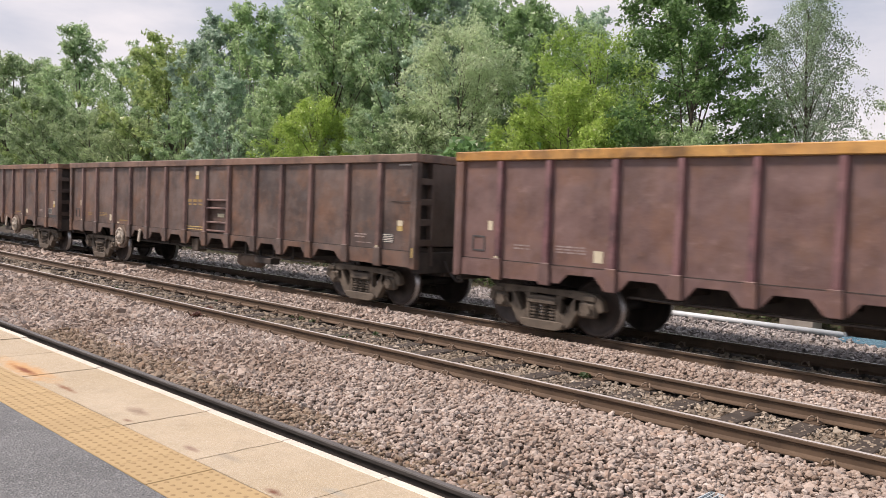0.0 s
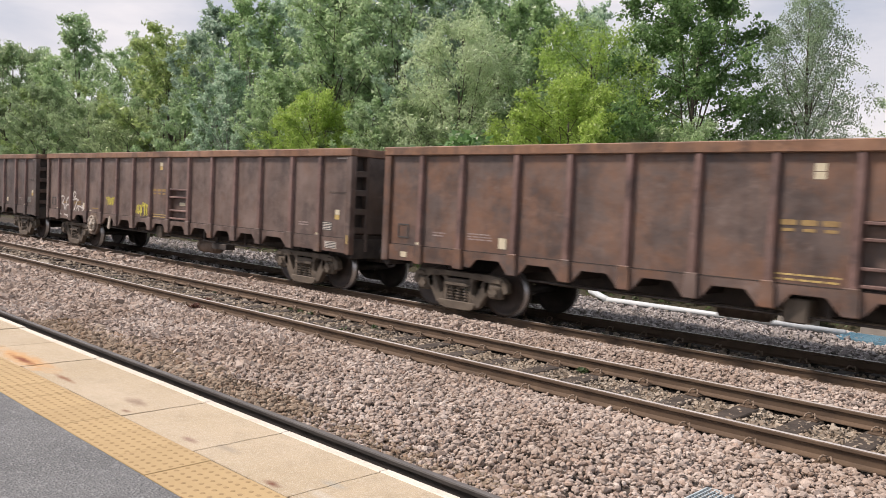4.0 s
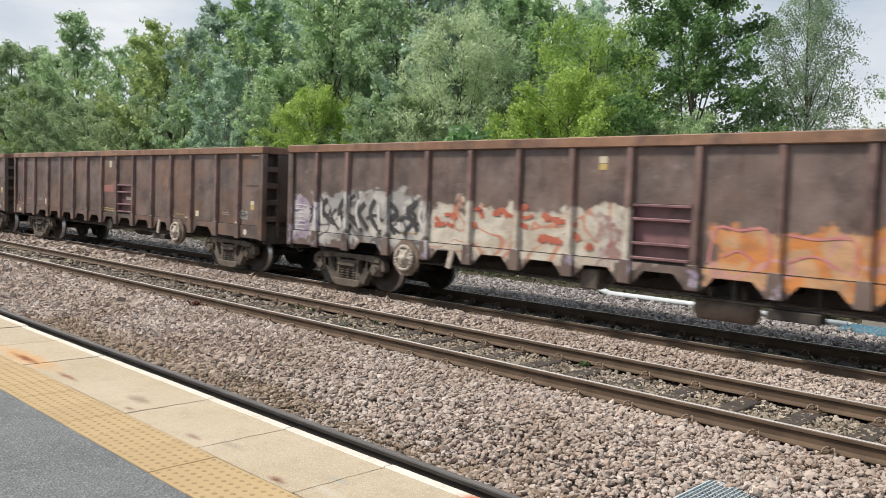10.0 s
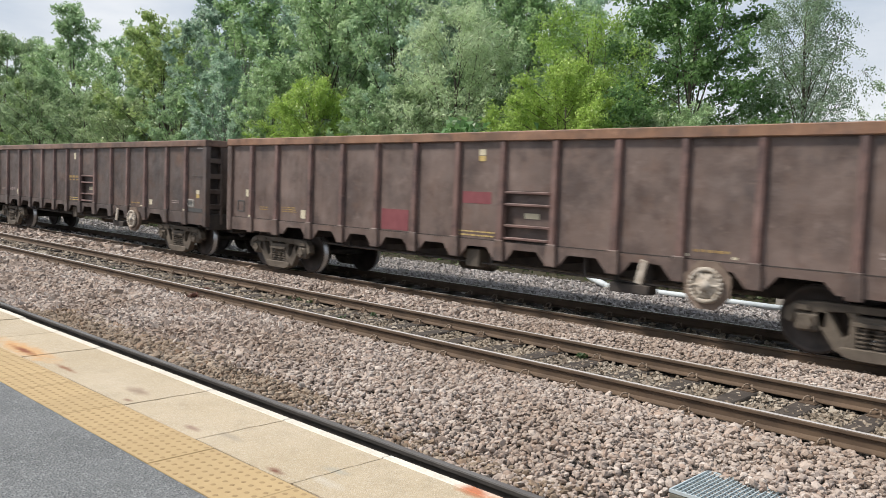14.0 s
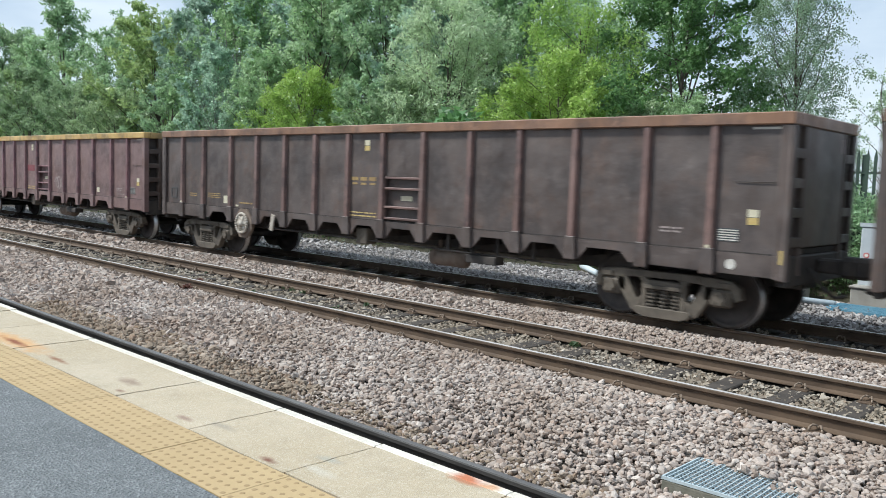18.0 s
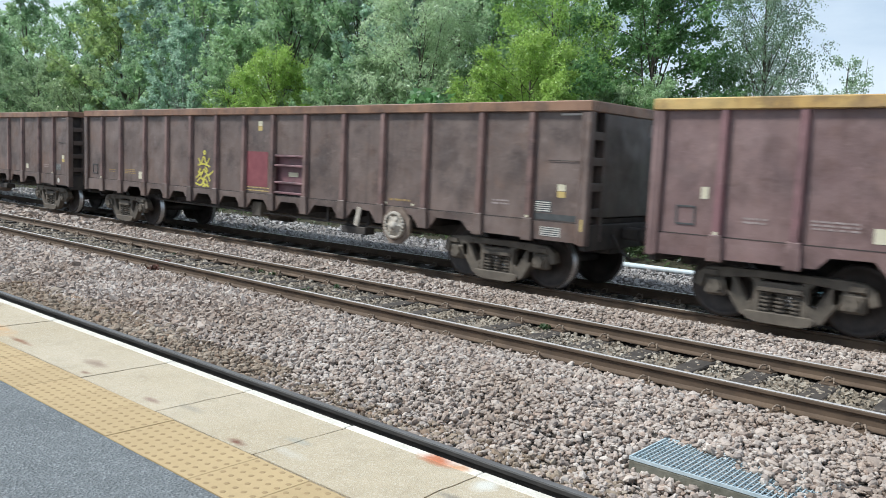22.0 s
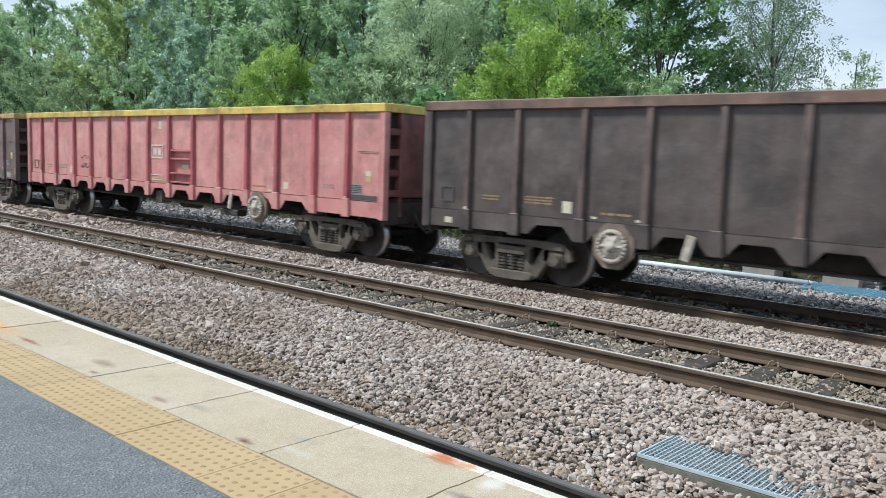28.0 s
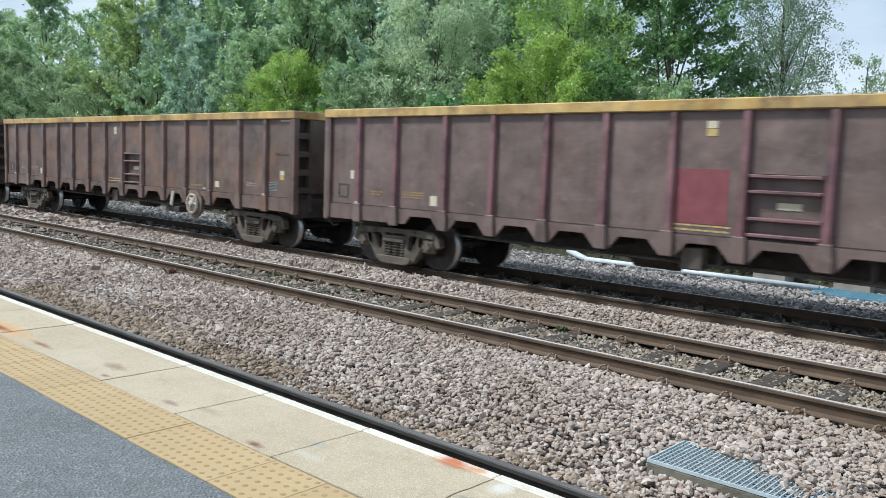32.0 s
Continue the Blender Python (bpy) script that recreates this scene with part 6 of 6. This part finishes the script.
def build_catchpit():
    """Concrete drain chamber with a pale steel grating."""
    x0, x1, y0, y1, z = 1.68, 2.95, 2.385, 2.98, -0.10
    g = empty("drain_chamber", pose(x0, y0, -0.45), "concrete drain chamber with pale blue steel grating in the ballast", "drain")
    bm = bmesh.new()
    w, d = x1 - x0, y1 - y0
    for a in ((0, w, 0, 0.06), (0, w, d - 0.06, d), (0, 0.06, 0.06, d - 0.06), (w - 0.06, w, 0.06, d - 0.06)):
        add_box(bm, *a, 0.0, 0.19, 0.008)
        add_box(bm, *a, 0.197, 0.325, 0.008)
    part("chamber_wall", bm, MOSSY, g, "weathered concrete rings")
    bm = bmesh.new()
    add_box(bm, 0.0, w, 0, 0.012, 0.328, 0.352)
    add_box(bm, 0.0, w, d - 0.012, d, 0.328, 0.352)
    add_box(bm, 0.0, 0.012, 0.012, d - 0.012, 0.328, 0.352)
    add_box(bm, w - 0.012, w, 0.012, d - 0.012, 0.328, 0.352)
    part("grating_frame", bm, GRATE, g)
    bm = bmesh.new()
    add_box(bm, -0.0035, 0.0035, 0.012, d - 0.012, 0.335, 0.350)
    bar = mesh_of("grating_bar", bm, GRATE)
    bm = bmesh.new()
    add_box(bm, 0.012, w - 0.012, -0.0025, 0.0025, 0.336, 0.345)
    cross = mesh_of("cross_bar", bm, GRATE_DULL)
    for i in range(1, 34):
        put("grating_bar", bar, g, m=pose(i * w / 34, 0, 0))
    for i in range(1, 12):
        put("cross_bar", cross, g, m=pose(0, i * d / 12, 0))


def build_walkway():
    """Steel grating panels beyond the train, where the pipe ends."""
    for k in range(3):
        g = empty("walkway_panel", pose(-0.72 + k * 1.22, 13.0, -0.30), "blue-grey steel walkway grating panel on the ballast", "grating", "walkway panels")
        bm = bmesh.new()
        add_box(bm, 0, 1.2, 0, 0.03, 0.0, 0.12)
        add_box(bm, 0, 1.2, 0.92, 0.95, 0.0, 0.12)
        add_box(bm, 0, 0.03, 0.03, 0.92, 0.0, 0.12)
        add_box(bm, 1.17, 1.2, 0.03, 0.92, 0.0, 0.12)
        part("panel_frame", bm, BLUE, g)
        bm = bmesh.new()
        add_box(bm, 0.03, 1.17, -0.008, 0.008, 0.08, 0.119)
        bar = mesh_of("grating_bar", bm, BLUE)
        for i in range(1, 16):
            put("grating_bar", bar, g, m=pose(0, 0.03 + i * 0.056, 0))


def build_pipe():
    p = empty("lineside_pipe", pose(-6.03, 13.65, -0.22), "pale blue-white pipe laid along the ballast", "pipe")
    bm = bmesh.new()
    add_cyl(bm, (0, 0, 0.06), (5.35, -0.12, 0.06), 0.06, seg=12)
    part("pipe", bm, PIPE, p, smooth=True)
    bm = bmesh.new()
    add_cyl(bm, (0, 0, 0.06), (-1.1, 0.95, 0.10), 0.075, seg=12)
    part("branch_pipe", bm, PIPE, p, smooth=True)
    bm = bmesh.new()
    for x in (0.05, 1.6, 3.2, 4.8):
        add_box(bm, x - 0.05, x + 0.05, -0.12, 0.08, -0.06, 0.02)
    part("pipe_support", bm, CONCRETE, p)


def build_blocks():
    bm = bmesh.new()
    add_box(bm, -0.35, 0.35, -0.25, 0.25, 0.0, 0.42, 0.02)
    add_box(bm, -0.38, 0.38, -0.28, 0.28, 0.42, 0.47, 0.015)
    me = mesh_of("cable_pit", bm, CONCRETE)
    for x, y in ((-1.95, 14.6), (-0.35, 14.7), (2.1, 14.7)):
        ob = put("cable_pit", me, None, m=pose(x, y, -0.34))
        tagged(ob, "grey concrete cable pit with a lid on the verge", "cable pit", "cable pits")
    c = empty("lineside_cabinet", pose(-0.66, 14.75, -0.32), "pale grey steel equipment cabinet with round warning stickers", "cabinet")
    bm = bmesh.new()
    add_box(bm, 0.0, 0.92, 0.0, 0.5, 0.12, 1.62, 0.012)
    part("body", bm, CABINET, c)
    bm = bmesh.new()
    add_prism(bm, [(-0.03, 1.62), (0.53, 1.62), (0.53, 1.66), (-0.03, 1.70)], "x", -0.03, 0.95)
    part("roof", bm, CABINET, c)
    for x in (0.02, 0.465):
        bm = bmesh.new()
        add_box(bm, x, x + 0.435, -0.018, -0.002, 0.16, 1.59, 0.006)
        d = part("door", bm, CABINET, c)
        bm = bmesh.new()
        add_box(bm, x + 0.38, x + 0.40, -0.045, -0.018, 0.80, 0.96, 0.006)
        part("handle", bm, STEEL_DARK, d, "dark steel handle")
    bm = bmesh.new()
    add_box(bm, -0.04, 0.96, -0.05, 0.55, 0.0, 0.12, 0.01)
    part("plinth", bm, CONCRETE, c)
    for x, mat, label in ((0.13, RED_MARK, "red prohibition ring sticker"), (0.36, BLUE, "blue round sticker")):
        bm = bmesh.new()
        add_cyl(bm, (x, -0.018, 1.05), (x, -0.022, 1.05), 0.055, seg=20)
        d = part("sticker", bm, mat, c, label)
        if mat is RED_MARK:
            bm = bmesh.new()
            add_cyl(bm, (x, -0.022, 1.05), (x, -0.024, 1.05), 0.038, seg=20)
            part("sticker_face", bm, WHITE_PAINT, d)


def build_fence():
    f = empty("palisade_fence", pose(0, 16.6, 0.1), "dark green steel palisade fence behind the line", "fence")
    bm = bmesh.new()
    add_prism(bm, [(-0.035, 0.05), (0.035, 0.05), (0.035, 2.66), (0.0, 2.84), (-0.035, 2.66)], "y", -0.012, 0.0)
    pale = mesh_of("pale", bm, FENCE)
    bm = bmesh.new()
    add_box(bm, -0.05, 0.05, 0.045, 0.145, 0.0, 2.72)
    post = mesh_of("fence_post", bm, FENCE)
    bm = bmesh.new()
    add_box(bm, 0.0, 2.75, 0.001, 0.045, -0.025, 0.025)
    rail = mesh_of("fence_rail", bm, FENCE)
    for k in range(9):
        x = -15.0 + k * 2.75
        put("fence_post", post, f, m=pose(x, 0, 0))
        for z in (0.35, 2.32):
            put("fence_rail", rail, f, m=pose(x, 0, z))
        for i in range(17):
            put("pale", pale, f, m=pose(x + 0.08 + i * 0.16, 0, 0))


build_catchpit()
build_walkway()
build_pipe()
build_blocks()
build_fence()


def build_weeds():
    """Low weeds and grass along the foot of the verge."""
    rng = np.random.default_rng(33)
    n = 4000
    c = np.c_[rng.uniform(-60, 8, n), 14.9 + rng.gamma(1.6, 0.7, n), np.zeros(n)]
    c[:, 2] = np.interp(c[:, 1], [14.2, 14.9, 16.2, 19], [-0.5, -0.28, 0.10, 0.25]) + 0.12
    v, f = leaf_cloud(c, rng.uniform(0.12, 0.34, n), 9, 0.06, rng, 0.0, 1.2)
    fast_mesh("verge_weeds", v, f, GRASS, "green weeds and grass along the verge", "weeds")
    # a few tufts beside the rails of the middle track
    n = 26
    c = np.c_[rng.uniform(-14, 2, n), rng.choice([4.86, 6.02, 5.3], n) + rng.uniform(-0.05, 0.05, n), np.full(n, -0.17)]
    v, f = leaf_cloud(c, rng.uniform(0.03, 0.07, n), 22, 0.03, rng, -0.4, 0.8)
    fast_mesh("track_weeds", v, f, GRASS, "small tufts of weed between the rails", "weeds")
    n = 3
    c = np.c_[[-8.95, -8.8, -9.1], [4.83, 4.52, 4.80], [-0.08, -0.12, -0.1]]
    v, f = leaf_cloud(c, np.array([0.12, 0.10, 0.1]), 90, 0.045, rng, 0.2, 0.7)
    fast_mesh("dead_plant", v, f, DEAD, "dry reddish-brown dead plant against the rail", "weeds")


DEAD = leaf_mat("dead_leaf", (0.10, 0.04, 0.025), (0.20, 0.09, 0.06), 0.2)
build_weeds()

# ---- loose ballast, last of the large surfaces ----
stone_field("ballast_stones", "loose pinkish grey and brown crushed ballast stones",
            [(-2.0, 4.0, 2.15, 3.6, 1200, 0.0255, 0), (-2.0, 4.0, 1.75, 2.15, 600, 0.0255, 0), (-4.0, -2.0, 2.3, 4.62, 1100, 0.0270, 0), (-2.0, 4.0, 3.6, 4.62, 1250, 0.0255, 0), (-4.0, 4.0, 6.25, 8.05, 1050, 0.0258, 0), (1.62, 1.9, 2.93, 3.1, 1000, 0.026, 0.065), (1.9, 2.5, 2.88, 3.1, 900, 0.026, 0.065), (2.3, 2.95, 2.74, 3.1, 800, 0.026, 0.065), (2.55, 3.1, 2.45, 2.85, 700, 0.026, 0.075), (1.5, 2.6, 2.28, 2.37, 1100, 0.026, 0.02)], 7, 2, STONES)
stone_field("ballast_stones", "brown rust-dusted ballast stones beside the platform track",
            [(-2.0, 4.0, 1.35, 1.75, 1200, 0.0255, 0), (-2.0, 4.0, 1.75, 2.15, 600, 0.0255, 0), (-4.0, -2.0, 1.35, 2.3, 1100, 0.0270, 0), (-9.0, -4.0, 1.35, 2.4, 800, 0.036, 0)], 12, 2, STONES_BROWN)
stone_field("ballast_stones", "dull oily ballast stones between the rails",
            [(-5.0, 4.0, 4.75, 6.12, 1100, 0.0235, 0), (-6.0, 4.0, 8.2, 9.5, 150, 0.032, 0)], 9, 1, STONES_OLD)
stone_field("ballast_stones", "ballast stones farther along the tracks",
            [(-9.0, -4.0, 2.2, 4.62, 900, 0.036, 0), (-16.0, -9.0, 1.3, 4.62, 480, 0.047, 0), (-34.0, -16.0, 1.2, 4.62, 100, 0.08, 0),
             (-16.0, -4.0, 6.25, 8.05, 500, 0.039, 0), (-40.0, -16.0, 6.25, 8.05, 80, 0.08, 0)], 8, 0, STONES)
stone_field("ballast_stones", "dull ballast stones between distant rails",
            [(-16.0, -5.0, 4.75, 6.12, 400, 0.037, 0), (-40.0, -16.0, 4.75, 6.12, 60, 0.075, 0)], 10, 0, STONES_OLD)
stone_field("ballast_stones", "ballast stones along the platform and past its middle",
            [(4.0, 10.0, 1.4, 14.7, 60, 0.07, 0), (-16.0, 14.0, -0.08, 1.24, 140, 0.045, 0), (-16.0, 14.0, -0.66, -0.26, 140, 0.045, 0)], 13, 0, STONES)
stone_field("ballast_stones", "grey ballast stones on the far side of the tracks",
            [(-14.0, 4.0, 9.75, 14.7, 200, 0.042, 0), (-40.0, -14.0, 8.2, 14.7, 36, 0.065, 0)], 11, 0, STONES_GREY)

# single stones that lie on top of the shoulder next to the platform track
rng = np.random.default_rng(21)
LOOSE = []
for k in range(24):
    bm = bmesh.new()
    bmesh.ops.create_icosphere(bm, subdivisions=1, radius=1.0)
    size = rng.uniform((0.85, 0.65, 0.50), (1.40, 1.05, 0.80))
    for v in bm.verts:
        v.co = Vector(v.co[:]) * rng.uniform(0.84, 1.16)
        v.co = Vector((v.co.x * size[0], v.co.y * size[1], v.co.z * size[2])) * 0.027
    LOOSE.append(mesh_of("stone", bm, STONE_ONE))
bed_ob = bpy.data.objects["ballast_bed"]
for k in range(300):
    x, y = rng.uniform(0.2, 2.2), rng.uniform(1.45, 2.15)
    put("stone", LOOSE[k % 24], bed_ob, m=pose(x, y, bed(y) + 0.004, rng.uniform(-25, 25), rng.uniform(-25, 25), rng.uniform(0, 360)))

# ---- motion ----


SPACING = 17.0506
LAG = {1: 0.08, 2: 0.35, 6: 0.22, 9: 0.29, 11: 0.30, 13: 0.04, 14: 0.03, 17: 0.05, 18: 0.29, 19: 0.07, 20: 0.04, 21: 0.05, 22: 0.09, 23: 0.41, 24: 0.20, 25: 0.50, 28: 0.16, 29: 0.08, 30: 0.29, 31: 0.05}  # metres by which the train hangs back at these seconds


def train_x(t):
    """Where the trailing end of wagon 0 is."""
    a = math.floor(t)
    lag = LAG.get(a, 0.0) + (LAG.get(a + 1, 0.0) - LAG.get(a, 0.0)) * (t - a)
    return -5.378 + 8.0801 * t - 0.005622 * t * t - lag


def motions():
    for n, w in enumerate(TRAIN):
        k = n + FIRST
        walk(w, [(t, pose(train_x(t) - SPACING * k, BODY_Y, 0)) for t in range(33)])
    ts = [i / 15 for i in range(481)]
    turns = [math.degrees(train_x(t) / 0.46) % 360 for t in ts]
    for ws, ax in WHEELS:
        walk(ws, [(t, pose(ax, 0, 0.46, 0, a, 0)) for t, a in zip(ts, turns)])


motions()
